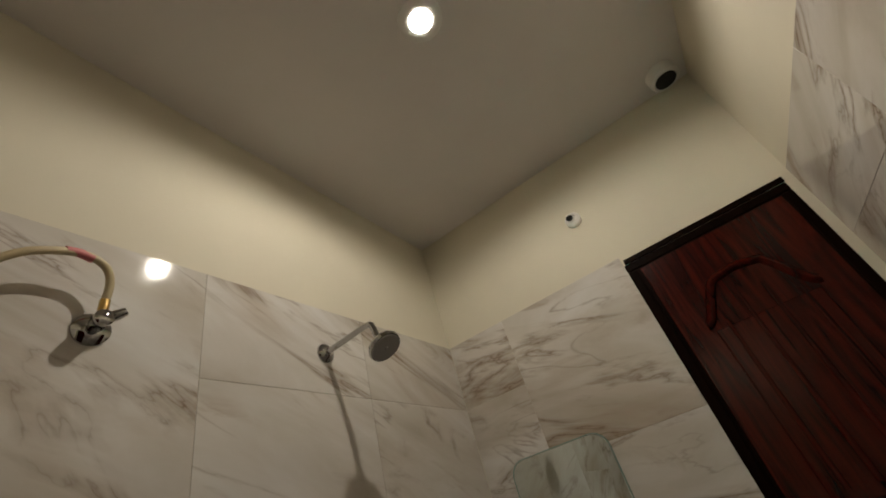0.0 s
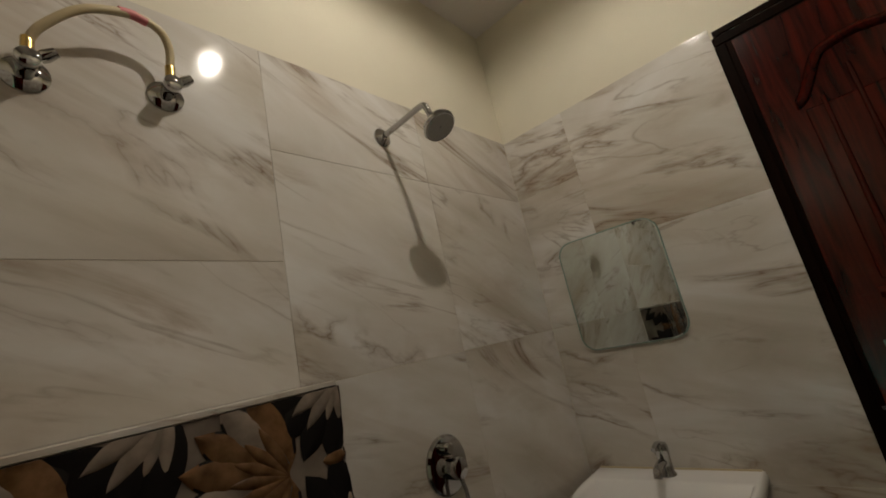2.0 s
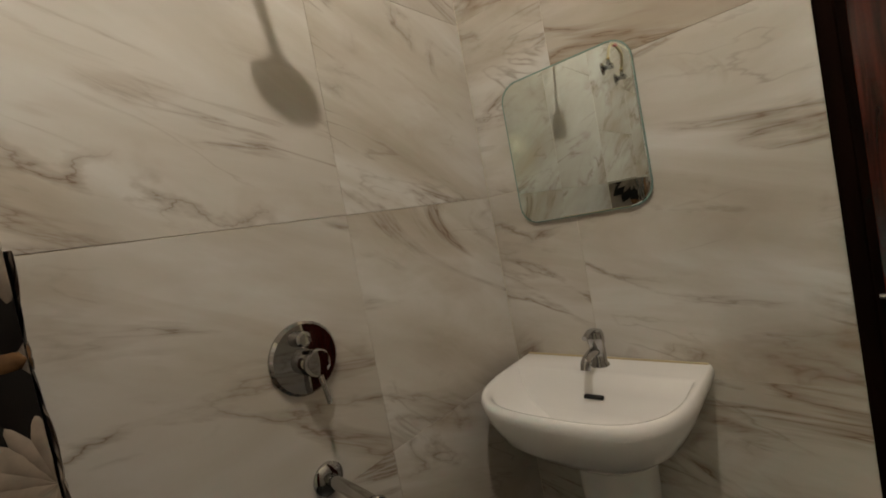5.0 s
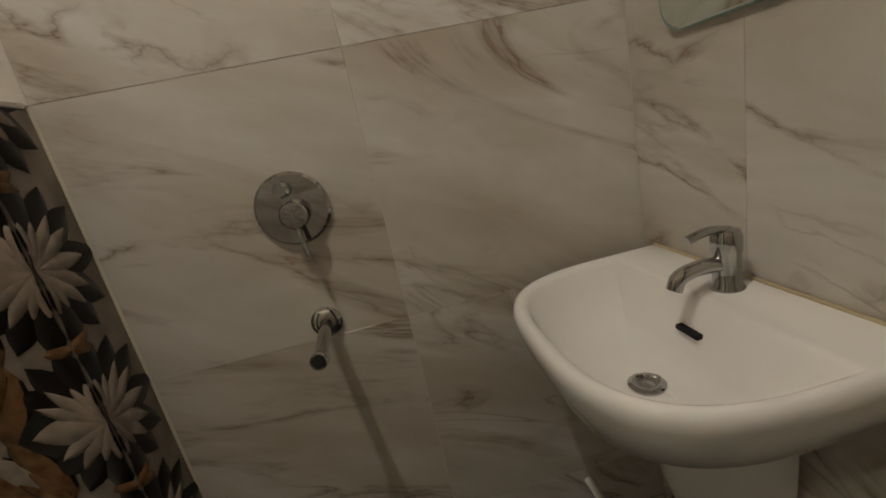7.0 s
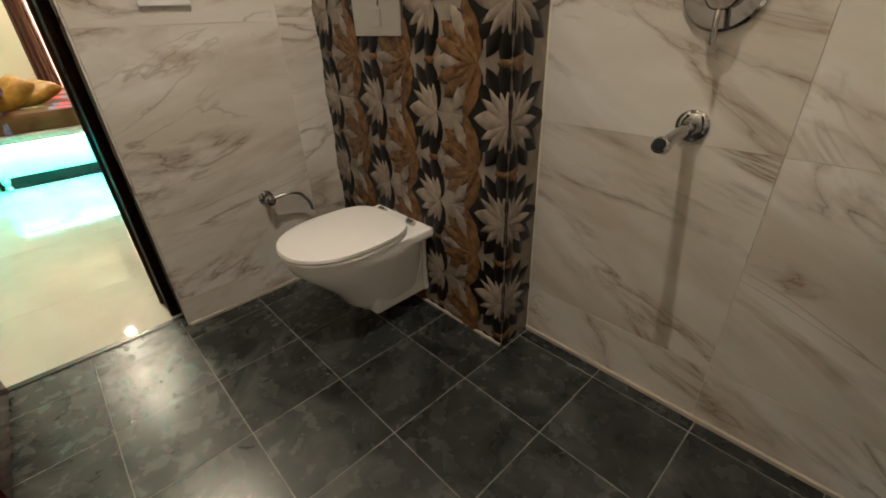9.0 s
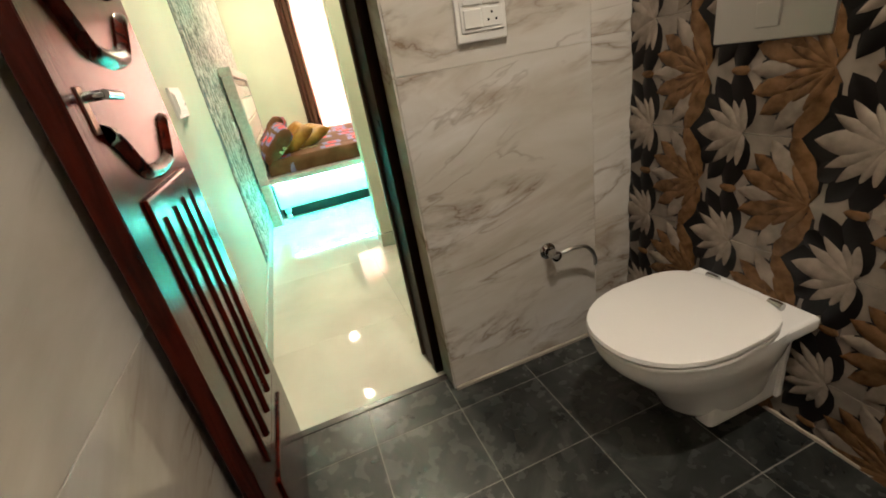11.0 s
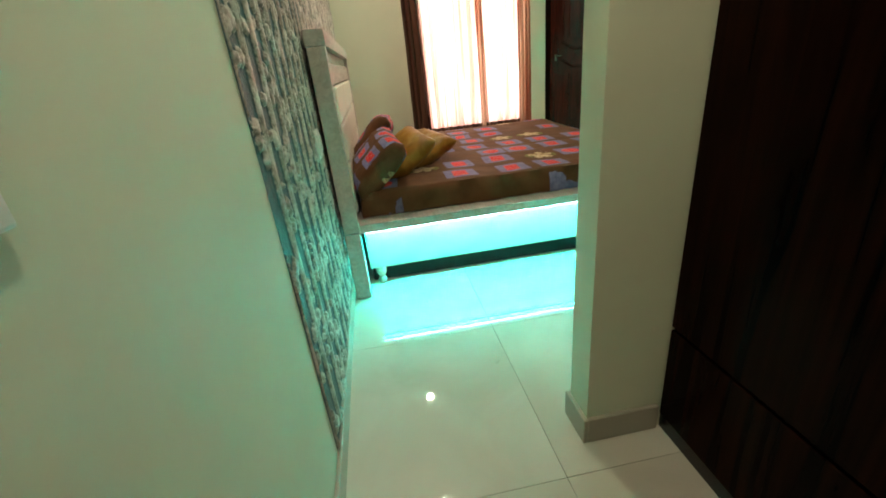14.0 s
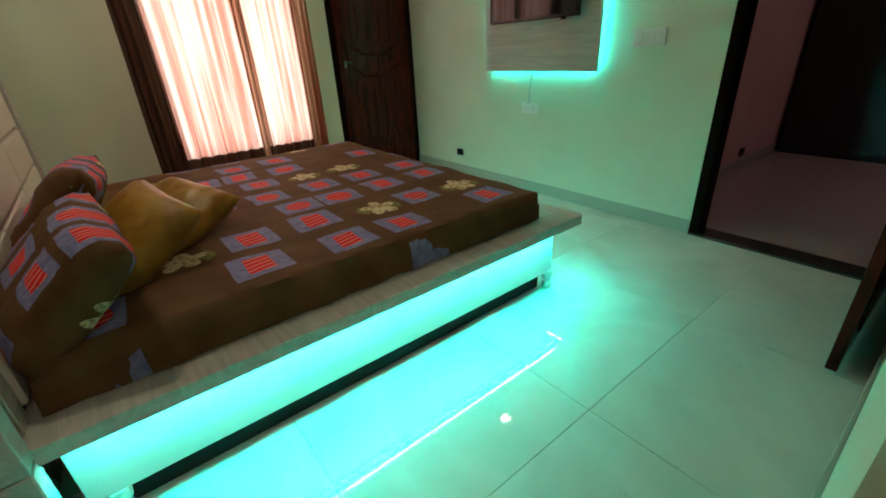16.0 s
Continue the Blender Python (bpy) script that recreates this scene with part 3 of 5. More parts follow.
panel_door("bathroom_door", 0.53, 2.16, pose(-0.05, -1.522, 0.004, 0, 0, 0), "dark mahogany moulded door standing open against the tiles")
panel_door("closed_door", 0.53, 2.215, pose(BX + 0.034, -1.476, 0.006, 0, 0, 90), "glossy dark red moulded door, closed, with chrome bolt", bolt=True)
panel_door("far_door", 0.78, 2.05, pose(WX - 0.012, 0.735, 0.006, 0, 0, 90) @ pose(0.78, 0.0, 0, 0, 0, 180), "dark brown moulded door, closed, beside the window")
panel_door("bedroom_door", 0.92, 2.05, pose(-1.77, NY - 0.01, 0.006, 0, 0, -90), "dark brown door standing open into the bedroom")

# ---- bathroom ----
LAMP = thing("ceiling_lamp", (BATH_LAMP[0], BATH_LAMP[1], CZ), "round recessed warm white ceiling lamp, lit", "lamp")
smooth(part("bezel", lathe([(0.075, 0), (0.075, -0.012), (0.062, -0.018), (0.040, -0.014)], Matrix()), PLASTIC, LAMP, "white bezel"))
smooth(part("diffuser", lathe([(0.040, -0.014), (0.034, -0.02), (0.015, -0.023)], Matrix()), BULB, LAMP, "glowing diffuser"))

fan = thing("vent_pipe", (2.10, -1.44, CZ), "short white round vent pipe with a black opening", "vent")
smooth(part("sleeve", lathe([(0.062, 0.0), (0.062, -0.05), (0.052, -0.055), (0.048, -0.05)], Matrix()), PLASTIC, fan))
part("opening", lathe([(0.044, -0.051), (0.0439, -0.0565)], Matrix()), HOLE, fan, "black opening")

side = pose(BX, -0.813, 2.572, 0, -90, 0)
wp = new("wall_pipe")
wp.matrix_world = side
tagged(wp, "small white round pipe stub in the painted wall", "pipe")
smooth(part("stub", lathe([(0.036, -0.02), (0.036, 0.016), (0.026, 0.026), (0.018, 0.03), (0.015, 0.02)], Matrix()), PLASTIC, wp))
part("opening", lathe([(0.016, 0.021), (0.015, 0.0225)], Matrix.Translation((0.006, 0.008, 0.008))), HOLE, wp, "dark opening")

# mirror
mir = thing("mirror", (BX, -0.331, 1.506), "frameless wall mirror with rounded corners over the basin", "mirror")
out = rounded(0.415, 0.462, 0.06)
loop = lambda s, x: [Vector((x, a * s, b * s)) for a, b in out]
part("backing", loft([loop(1, 0), loop(1, -0.009)]), GLASS_EDGE, mir, "greenish glass edge")
part("silver", loft([loop(0.986, -0.009), loop(0.975, -0.0115)]), MIRROR, mir, "reflecting glass")


def d_ring(w, d, back, z, y0=0.0, k=36, square=0.66):
    """A basin outline: straight at the wall (x 0), bowed to the front (-x)."""
    pts = [Vector((-y0, w / 2, z))]
    for i in range(k + 1):
        t = math.pi * i / k
        c, s = math.cos(t), math.sin(t)
        pts.append(Vector((-(back + (d - back) * abs(s) ** square), math.copysign(abs(c) ** square, c) * w / 2, z)))
    pts.append(Vector((-y0, -w / 2, z)))
    return pts


# basin: width along y, wall at x 0
basin = thing("wash_basin", (BX - 0.002, -0.325, 0.0), "white ceramic wall-hung wash basin with chrome tap", "basin")
RIM = 0.824
rings = [d_ring(0.17, 0.20, 0.06, RIM - 0.205), d_ring(0.27, 0.26, 0.08, RIM - 0.195), d_ring(0.40, 0.345, 0.11, RIM - 0.160), d_ring(0.495, 0.395, 0.12, RIM - 0.112),
         d_ring(0.548, 0.416, 0.13, RIM - 0.060), d_ring(0.568, 0.424, 0.13, RIM - 0.028), d_ring(0.570, 0.425, 0.13, RIM - 0.012), d_ring(0.560, 0.420, 0.13, RIM - 0.001), d_ring(0.548, 0.412, 0.13, RIM + 0.002),
         d_ring(0.524, 0.400, 0.14, RIM - 0.002, 0.100), d_ring(0.508, 0.392, 0.15, RIM - 0.012, 0.112), d_ring(0.478, 0.376, 0.16, RIM - 0.055, 0.126),
         d_ring(0.39, 0.338, 0.17, RIM - 0.108, 0.145), d_ring(0.25, 0.295, 0.18, RIM - 0.142, 0.165), d_ring(0.12, 0.25, 0.20, RIM - 0.158, 0.19), d_ring(0.05, 0.24, 0.21, RIM - 0.160, 0.20)]
smooth(part("bowl", loft(rings), CERAMIC, basin), 50)
ped = [[Vector((-(0.02 + 0.19 * f * abs(math.sin(t)) ** 0.8), math.cos(t) * 0.105 * g, z)) for t in [math.pi * i / 16 for i in range(17)]] for z, f, g in ((0.28, 0.55, 0.8), (0.34, 0.8, 0.92), (0.45, 0.95, 1.0), (0.665, 1.0, 1.05))]
smooth(part("half_pedestal", loft(ped), CERAMIC, basin, "white half pedestal under the bowl"))
smooth(part("drain", lathe([(0.034, 0), (0.034, 0.004), (0.026, 0.006), (0.020, 0.002), (0.012, 0.001), (0.006, 0.003)], pose(-0.218, 0.01, RIM - 0.1595)), CHROME, basin, "chrome drain"))
part("overflow_slot", box(-0.142, -0.126, -0.028, 0.028, RIM - 0.072, RIM - 0.062, 0.002), HOLE, basin, "dark overflow slot")
part("sealant", box(-0.008, -0.0005, -0.275, 0.275, RIM - 0.001, RIM + 0.006, 0.002), BEIGE_HOSE, basin, "yellowed sealant line")
tap = part("tap", lathe([(0.028, 0), (0.028, 0.006), (0.023, 0.012), (0.023, 0.068), (0.025, 0.072), (0.025, 0.098), (0.021, 0.108), (0.008, 0.112)], pose(-0.055, 0, RIM - 0.002)), CHROME, basin, "chrome single lever tap")
smooth(tap)
sp = [(-0.055, 0, RIM + 0.042), (-0.10, 0, RIM + 0.050), (-0.145, 0, RIM + 0.042), (-0.158, 0, RIM + 0.020)]
smooth(part("tap_spout", tube(sp, 0.014), CHROME, tap, "chrome spout"))
smooth(part("lever", tube([(-0.05, 0, RIM + 0.105), (-0.09, 0, RIM + 0.112), (-0.13, 0, RIM + 0.104)], 0.008), CHROME, tap, "chrome lever"))
wp2 = thing("basin_waste_pipe", (BX - 0.09, -0.15, 0.16), "pale plastic waste pipe stub below the basin", "pipe")
smooth(part("pipe", tube([(-0.145, 0.150, -0.01), (-0.140, 0.125, -0.018), (-0.132, 0.10, -0.045), (-0.125, 0.085, -0.085)], 0.012), PLASTIC, wp2))

# shower
sh = thing("shower", (1.396, 0.0, 2.135), "chrome wall shower with round head", "shower")
smooth(part("rosette", lathe([(0.033, 0.0), (0.033, 0.006), (0.022, 0.016), (0.013, 0.02)], pose(0, 0, 0, 90, 0, 0)), CHROME, sh))
smooth(part("arm", tube([(0, -0.01, 0), (0, -0.10, 0.004), (0, -0.195, 0.008), (0.003, -0.215, -0.012), (0.006, -0.222, -0.05)], 0.010), CHROME, sh))
aim = pose(0.006, -0.235, -0.07, 150, 0, 0)
smooth(part("head", lathe([(0.010, -0.03), (0.014, -0.012), (0.034, 0.0), (0.050, 0.008), (0.053, 0.016), (0.050, 0.024)], aim), CHROME, sh))
smooth(part("spray_face", lathe([(0.048, 0.0235), (0.045, 0.027), (0.006, 0.0285), (0.005, 0.031)], aim), GREY_PLASTIC, sh, "grey spray plate"))

mx = thing("shower_mixer", (1.400, 0.0, 1.097), "round chrome shower mixer plate with lever", "mixer")
face = pose(0, 0, 0, 90, 0, 0)
smooth(part("plate", lathe([(0.080, 0.0), (0.080, 0.006), (0.074, 0.012), (0.02, 0.014)], face), CHROME, mx))
smooth(part("diverter", lathe([(0.017, 0.012), (0.017, 0.032), (0.012, 0.037)], pose(-0.008, 0, 0.045, 90, 0, 0)), CHROME, mx, "round diverter button"))
smooth(part("cap", lathe([(0.030, 0.012), (0.030, 0.045), (0.026, 0.052), (0.01, 0.054)], pose(0.006, 0, -0.010, 90, 0, 0)), CHROME, mx))
smooth(part("lever", tube([(0.006, -0.04, -0.03), (0.008, -0.048, -0.06), (0.012, -0.05, -0.10)], 0.006), CHROME, mx))

sp = thing("bath_spout", (1.398, 0.0, 0.825), "chrome wall spout below the mixer", "spout")
smooth(part("rosette", lathe([(0.036, 0.0), (0.036, 0.006), (0.028, 0.014), (0.018, 0.016)], face), CHROME, sp))
smooth(part("spout_tube", tube([(0, -0.01, 0), (0, -0.08, -0.004), (0, -0.155, -0.010)], 0.0145), CHROME, sp))
smooth(part("aerator", lathe([(0.012, -0.012), (0.0175, -0.008), (0.0175, 0.014), (0.014, 0.018), (0.001, 0.016)], pose(0, -0.165, -0.012, 70, 0, 0)), CHROME, sp))
part("outlet", lathe([(0.0135, 0.0), (0.012, 0.0015), (0.001, 0.002)], pose(0, -0.165, -0.012, 70, 0, 0) @ pose(0, 0, 0.0185)), HOLE, sp, "dark spout opening")


def angle_valve(name, place, label):
    ob = thing(name, place, label, "valve")
    smooth(part("rosette", lathe([(0.036, 0), (0.036, 0.005), (0.024, 0.014), (0.014, 0.016)], face), CHROME, ob))
    smooth(part("body", lathe([(0.014, 0.0), (0.014, 0.035), (0.018, 0.04), (0.018, 0.062), (0.010, 0.066)], face), CHROME, ob))
    smooth(part("outlet", rod((0, -0.042, 0), (0, -0.042, 0.05), 0.010), BRASS, ob, "brass outlet"))
    smooth(part("knob", lathe([(0.010, 0), (0.012, 0.01), (0.009, 0.028)], pose(0.016, -0.045, 0.012, 20, 55, 0)), CHROME, ob))
    return ob


angle_valve("angle_valve", (0.760, 0.0, 2.075), "chrome angle valve with a beige hose")
angle_valve("angle_valve", (0.537, 0.0, 2.045), "chrome angle valve high on the tiles")
ho = thing("water_hose", (0.76, -0.042, 2.12), "beige braided hose looping between two valves", "hose")
smooth(part("hose", tube([(0, 0, 0), (-0.002, -0.010, 0.045), (-0.022, -0.020, 0.076), (-0.070, -0.028, 0.084), (-0.150, -0.035, 0.050), (-0.205, -0.015, 0.0), (-0.222, 0.0, -0.03)], 0.0085), BEIGE_HOSE, ho))
smooth(part("tape", tube([(-0.045, -0.024, 0.0815), (-0.070, -0.028, 0.084), (-0.095, -0.031, 0.079)], 0.0093), PINK_TAPE, ho, "faded pink tape wrap"))

# ledge of the concealed cistern
BOXX, BOXY, BOXZ = 0.985, -0.150, 1.390
box_ob = structure("cistern_wall", box(0.0, BOXX - 0.006, BOXY + 0.008, -0.001, 0.0, BOXZ - 0.004), GROUT, "half-height wall clad in relief flower tiles", "wall")
structure("cistern_ledge", box(0.0, BOXX + 0.001, BOXY - 0.004, -0.001, BOXZ - 0.003, BOXZ + 0.009, 0.002), MARBLE_A, "narrow marble ledge on the cistern wall", "ledge")

fp = thing("flush_plate", (0.425, BOXY - 0.001, 1.105), "satin steel flush plate with two buttons", "flush plate")
part("plate", box(-0.132, 0.132, -0.014, 0, -0.088, 0.088, 0.004, 2), STEEL, fp)
part("button", box(-0.028, 0.028, -0.018, -0.013, -0.062, -0.006, 0.003), STEEL, fp)
part("button", box(0.062, 0.115, -0.018, -0.013, 0.010, 0.07, 0.003), STEEL, fp)
part("sensor_line", tube([(-0.05, -0.016, 0.05), (-0.01, -0.017, 0.062), (0.02, -0.016, 0.03), (0.018, -0.016, 0.0)], 0.0025), CHROME, fp, "thin chrome line")


def egg(w, l, z, y_back, k=40, sx=1.0):
    """A seat outline: straight at the back, round at the front (-y)."""
    pts = []
    for i in range(k):
        t = 2 * math.pi * i / k
        c, s = math.cos(t), math.sin(t)
        yy = -l / 2 - (l / 2) * s if s > 0 else -l / 2 + (l / 2) * abs(s) ** 0.55
        xx = w / 2 * (abs(c) ** (0.85 if s > 0 else 0.6)) * (1 if c >= 0 else -1)
        pts.append(Vector((xx * sx, y_back + yy, z)))
    return pts


wc = thing("toilet", (0.475, BOXY - 0.002, 0.0), "white wall-hung ceramic toilet with closed lid", "toilet")
rings = [egg(0.16, 0.24, 0.06, -0.0), egg(0.20, 0.29, 0.075, 0.0), egg(0.235, 0.33, 0.12, 0.0), egg(0.26, 0.37, 0.19, 0.0), egg(0.31, 0.44, 0.26, 0.0), egg(0.345, 0.495, 0.32, 0.0),
         egg(0.355, 0.51, 0.355, 0.0), egg(0.352, 0.508, 0.372, 0.0)]
smooth(part("bowl", loft(rings), CERAMIC, wc), 50)
part("rear_deck", box(-0.172, 0.172, -0.20, 0.0, 0.335, 0.374, 0.012, 3), CERAMIC, wc, "flat ceramic deck behind the lid")
part("skirt", box(-0.112, 0.112, -0.26, 0.0, 0.062, 0.345, 0.025, 3), CERAMIC, wc)
part("wall_flange", box(-0.122, 0.122, -0.022, 0.0, 0.075, 0.340, 0.006, 2), CERAMIC, wc)
smooth(part("seat", loft([egg(0.355, 0.44, 0.374, -0.075), egg(0.365, 0.445, 0.38, -0.073), egg(0.362, 0.444, 0.388, -0.073)]), SEAT, wc), 50)
smooth(part("lid", loft([egg(0.358, 0.44, 0.390, -0.072), egg(0.366, 0.447, 0.396, -0.072), egg(0.362, 0.443, 0.406, -0.073), egg(0.30, 0.38, 0.412, -0.09)]), SEAT, wc), 50)
for x in (-0.09, 0.09):
    smooth(part("hinge", rod((x - 0.018, -0.045, 0.384), (x + 0.018, -0.045, 0.384), 0.011), CHROME, wc, "chrome hinge"))

va = new("spray_valve")
va.matrix_world = pose(0.0, -0.512, 0.430, 0, 0, 90)
tagged(va, "chrome angle valve with a short hose beside the toilet", "valve")
smooth(part("rosette", lathe([(0.03, 0), (0.03, 0.005), (0.02, 0.012), (0.012, 0.014)], face), CHROME, va))
smooth(part("body", lathe([(0.013, 0.0), (0.013, 0.03), (0.019, 0.035), (0.019, 0.06), (0.01, 0.064)], face), CHROME, va))
smooth(part("hose", tube([(0.0, -0.05, 0.0), (0.06, -0.06, 0.012), (0.12, -0.06, 0.0), (0.16, -0.05, -0.05), (0.18, -0.03, -0.10)], 0.007), STEEL, va, "steel braided hose"))


def switch_plate(name, m, w, h, label, rows, neon=False, socket=True):
    """A white plate in the xz plane, facing -y, with rockers."""
    ob = new(name)
    ob.matrix_world = m
    tagged(ob, label, "switch")
    part("plate", box(-w / 2, w / 2, -0.012, 0, -h / 2, h / 2, 0.004, 2), PLASTIC, ob)
    part("bezel", box(-w * 0.42, w * 0.42, -0.016, -0.011, -h * 0.36, h * 0.36, 0.002), PLASTIC, ob)
    for r, cols in enumerate(rows):
        hh = h * 0.66 / len(rows)
        zc = h * 0.33 - hh * (r + 0.5)
        for c in range(cols):
            cw = w * 0.78 / cols
            xc = -w * 0.39 + cw * (c + 0.5)
            last = socket and r == len(rows) - 1 and c == cols - 1
            if last:
                part("socket", box(xc - cw * 0.46, xc + cw * 0.46, -0.0175, -0.015, zc - hh * 0.42, zc + hh * 0.42, 0.001), PLASTIC, ob)
                for dx, dz in ((-0.2, -0.12), (0.2, -0.12), (0, 0.2)):
                    bm = rod((xc + dx * cw, -0.0172, zc + dz * hh), (xc + dx * cw, -0.0182, zc + dz * hh), 0.0035, n=10)
                    part("socket_hole", bm, HOLE, ob, "dark pin hole")
            else:
                part("rocker", box(xc - cw * 0.44, xc + cw * 0.44, -0.020, -0.015, zc - hh * 0.42, zc + hh * 0.42, 0.002), PLASTIC, ob)
    if neon:
        part("neon", rod((w * 0.30, -0.0195, h * 0.10), (w * 0.30, -0.0215, h * 0.10), 0.004, n=10), RED_LAMP, ob, "red indicator")
    return ob


switch_plate("switch_board", pose(0.001, -0.67, 1.21, 0, 0, 90), 0.150, 0.165, "square white switch plate with socket on the tiles", (2, 2), True)
switch_plate("switch_board", pose(-0.84, SY, 1.116, 0, 0, 180), 0.205, 0.115, "white switch plate with socket on the passage wall", (4,)) 
switch_plate("switch_board", pose(-3.10, NY, 1.15, 0, 0, 0), 0.20, 0.10, "white switch plate beside the bedroom door", (4,), socket=False)
switch_plate("wall_socket", pose(-4.01, NY, 0.685, 0, 0, 0), 0.17, 0.08, "white socket plate below the television", (3,))
switch_plate("switch_board", pose(-2.545, SY + 0.004, 0.865, 0, 0, 180), 0.12, 0.12, "white switch plate beside the headboard", (2,), socket=False)

# ---- wardrobe ----
WF = -0.600
wd = thing("wardrobe", (-0.83, WF, 0.0), "dark brown wood-grain built-in wardrobe with drawers", "wardrobe")
part("carcass", box(-0.698, 0.572, 0.022, 0.55, 0.0, 2.3), FRAME_WOOD, wd)
part("plinth", box(-0.698, 0.572, 0.012, 0.022, 0.0, 0.06), DARK, wd, "dark plinth")
d = part("drawer_front", box(-0.690, 0.567, 0.0, 0.02, 0.065, 0.378, 0.003), WARDROBE_WOOD, wd)
bm = rod((-0.095, -0.026, 0.270), (0.030, -0.026, 0.270), 0.005)
for q in (-0.085, 0.02):
    rod((q, -0.026, 0.270), (q, 0.002, 0.270), 0.004, bm=bm)
smooth(part("handle", bm, CHROME, d, "slim chrome handle"))
for x0, x1, s in ((-0.690, -0.033, 1), (-0.027, 0.567, -1)):
    d = part("wardrobe_door", box(x0, x1, 0.0, 0.02, 0.388, 2.29, 0.003), WARDROBE_WOOD, wd)
    xc = -0.075 if s > 0 else 0.014
    bm = rod((xc, -0.026, 1.165), (xc, -0.026, 1.32), 0.006)
    for z in (1.175, 1.31):
        rod((xc, -0.026, z), (xc, 0.002, z), 0.005, bm=bm)
    smooth(part("handle", bm, CHROME, d, "slim chrome handle"))

# ---- bed ----
BEDX0, BEDX1, BEDY0, BEDY1 = -4.93, -2.742, -1.52, 0.503
bed = thing("bed", (-3.83, -0.5, 0.0), "pale wooden platform bed with padded headboard and teal underglow", "bed")
ox, oy = 3.83, 0.5


def b(x0, x1, y0, y1, z0, z1, bevel=0.0, seg=1):
    return box(x0 + ox, x1 + ox, y0 + oy, y1 + oy, z0, z1, bevel, seg)


part("side_ledge", b(-2.98, BEDX1, BEDY0, BEDY1, 0.352, 0.400, 0.004, 2), PANEL_WOOD, bed)
part("side_ledge", b(BEDX0, -4.70, BEDY0, BEDY1, 0.352, 0.400, 0.004, 2), PANEL_WOOD, bed)
part("foot_ledge", b(-4.70, -2.98, 0.20, BEDY1, 0.352, 0.400, 0.004, 2), PANEL_WOOD, bed)
part("platform", b(-4.70, -2.98, BEDY0, 0.20, 0.33, 0.395), PANEL_WOOD, bed)
part("side_panel", b(-2.862, -2.832, BEDY0 + 0.03, 0.41, 0.10, 0.352, 0.003), BED_PANEL, bed)
part("side_panel", b(-4.85, -4.82, BEDY0 + 0.03, 0.41, 0.10, 0.352, 0.003), BED_PANEL, bed)
# black block added to paint the deep shade in the gap below the panels
part("plinth", b(-4.80, -2.878, BEDY0 + 0.04, 0.362, 0.004, 0.14), HOLE, bed, "black block standing in for the shade under the bed")
part("foot_panel", b(-4.82, -2.862, 0.38, 0.41, 0.10, 0.352, 0.003), BED_PANEL, bed)
for x in (-2.848, -4.832):
    for y in (BEDY0 + 0.09, 0.395):
        bm = lathe([(0.018, 0), (0.026, 0.012), (0.024, 0.03), (0.014, 0.042), (0.026, 0.06), (0.030, 0.085), (0.026, 0.103)], pose(x + ox, y + oy, 0.0), 16)
        smooth(part("leg", bm, WASHED, bed, "turned wooden foot"))


def beads(x0, x1, y0, y1, z):
    """Two thousand-odd millimetres of LED tape: single bright beads in a row."""
    bm = bmesh.new()
    k = int(max(abs(x1 - x0), abs(y1 - y0)) / 0.0167)
    for i in range(k + 1):
        x, y = x0 + (x1 - x0) * i / k, y0 + (y1 - y0) * i / k
        box(x - 0.0035, x + 0.0035, y - 0.0035, y + 0.0035, z - 0.003, z, bm=bm)
    return bm


tape = part("led_tape", b(-2.765, -2.753, BEDY0 + 0.05, 0.40, 0.3495, 0.352), PLASTIC, bed, "white LED tape under the ledge")
part("led_beads", beads(-2.759 + ox, -2.759 + ox, BEDY0 + 0.05 + oy, 0.40 + oy, 0.3495), LED_BEAD, tape, "glowing teal LED beads")
tape = part("led_tape", b(-4.70, -2.775, 0.474, 0.486, 0.3495, 0.352), PLASTIC, bed, "white LED tape under the ledge")
part("led_beads", beads(-4.70 + ox, -2.78 + ox, 0.480 + oy, 0.480 + oy, 0.3495), LED_BEAD, tape, "glowing teal LED beads")
# headboard, on posts
HB = -1.585
for x in (-2.722, -4.93):
    part("post", b(x - 0.035, x + 0.035, HB + 0.005, HB + 0.085, 0.0, 0.375, 0.004), PANEL_WOOD, bed, "wooden post")
    part("headboard_stile", b(x - 0.035, x + 0.035, HB + 0.005, HB + 0.085, 0.38, 1.249, 0.005, 2), PANEL_WOOD, bed)
part("headboard_top", b(-4.965, -2.687, HB + 0.0, HB + 0.09, 1.250, 1.318, 0.005, 2), PANEL_WOOD, bed)
part("headboard_back", b(-4.895, -2.757, HB + 0.01, HB + 0.045, 0.38, 1.25), WASHED, bed)
part("headboard_rail", b(-4.84, -2.81, HB + 0.045, HB + 0.075, 1.085, 1.185, 0.004), WASHED, bed)
for x0, x1 in ((-2.885, -2.81), (-4.84, -4.765)):
    part("headboard_rail", b(x0, x1, HB + 0.045, HB + 0.075, 0.40, 1.084, 0.004), WASHED, bed)


def carved(u0, u1, w0, w1, upright):
    """A strip of small slanting raised bars."""
    bm = bmesh.new()
    for i in range(int((u1 - u0) / 0.026)):
        u = u0 + 0.026 * i
        a, c = ((u, HB + 0.048 + oy, w0), (u + 0.022, HB + 0.048 + oy, w1)) if not upright else ((w0, HB + 0.048 + oy, u), (w1, HB + 0.048 + oy, u + 0.022))
        rod(a, c, 0.0085, n=6, bm=bm)
    return bm


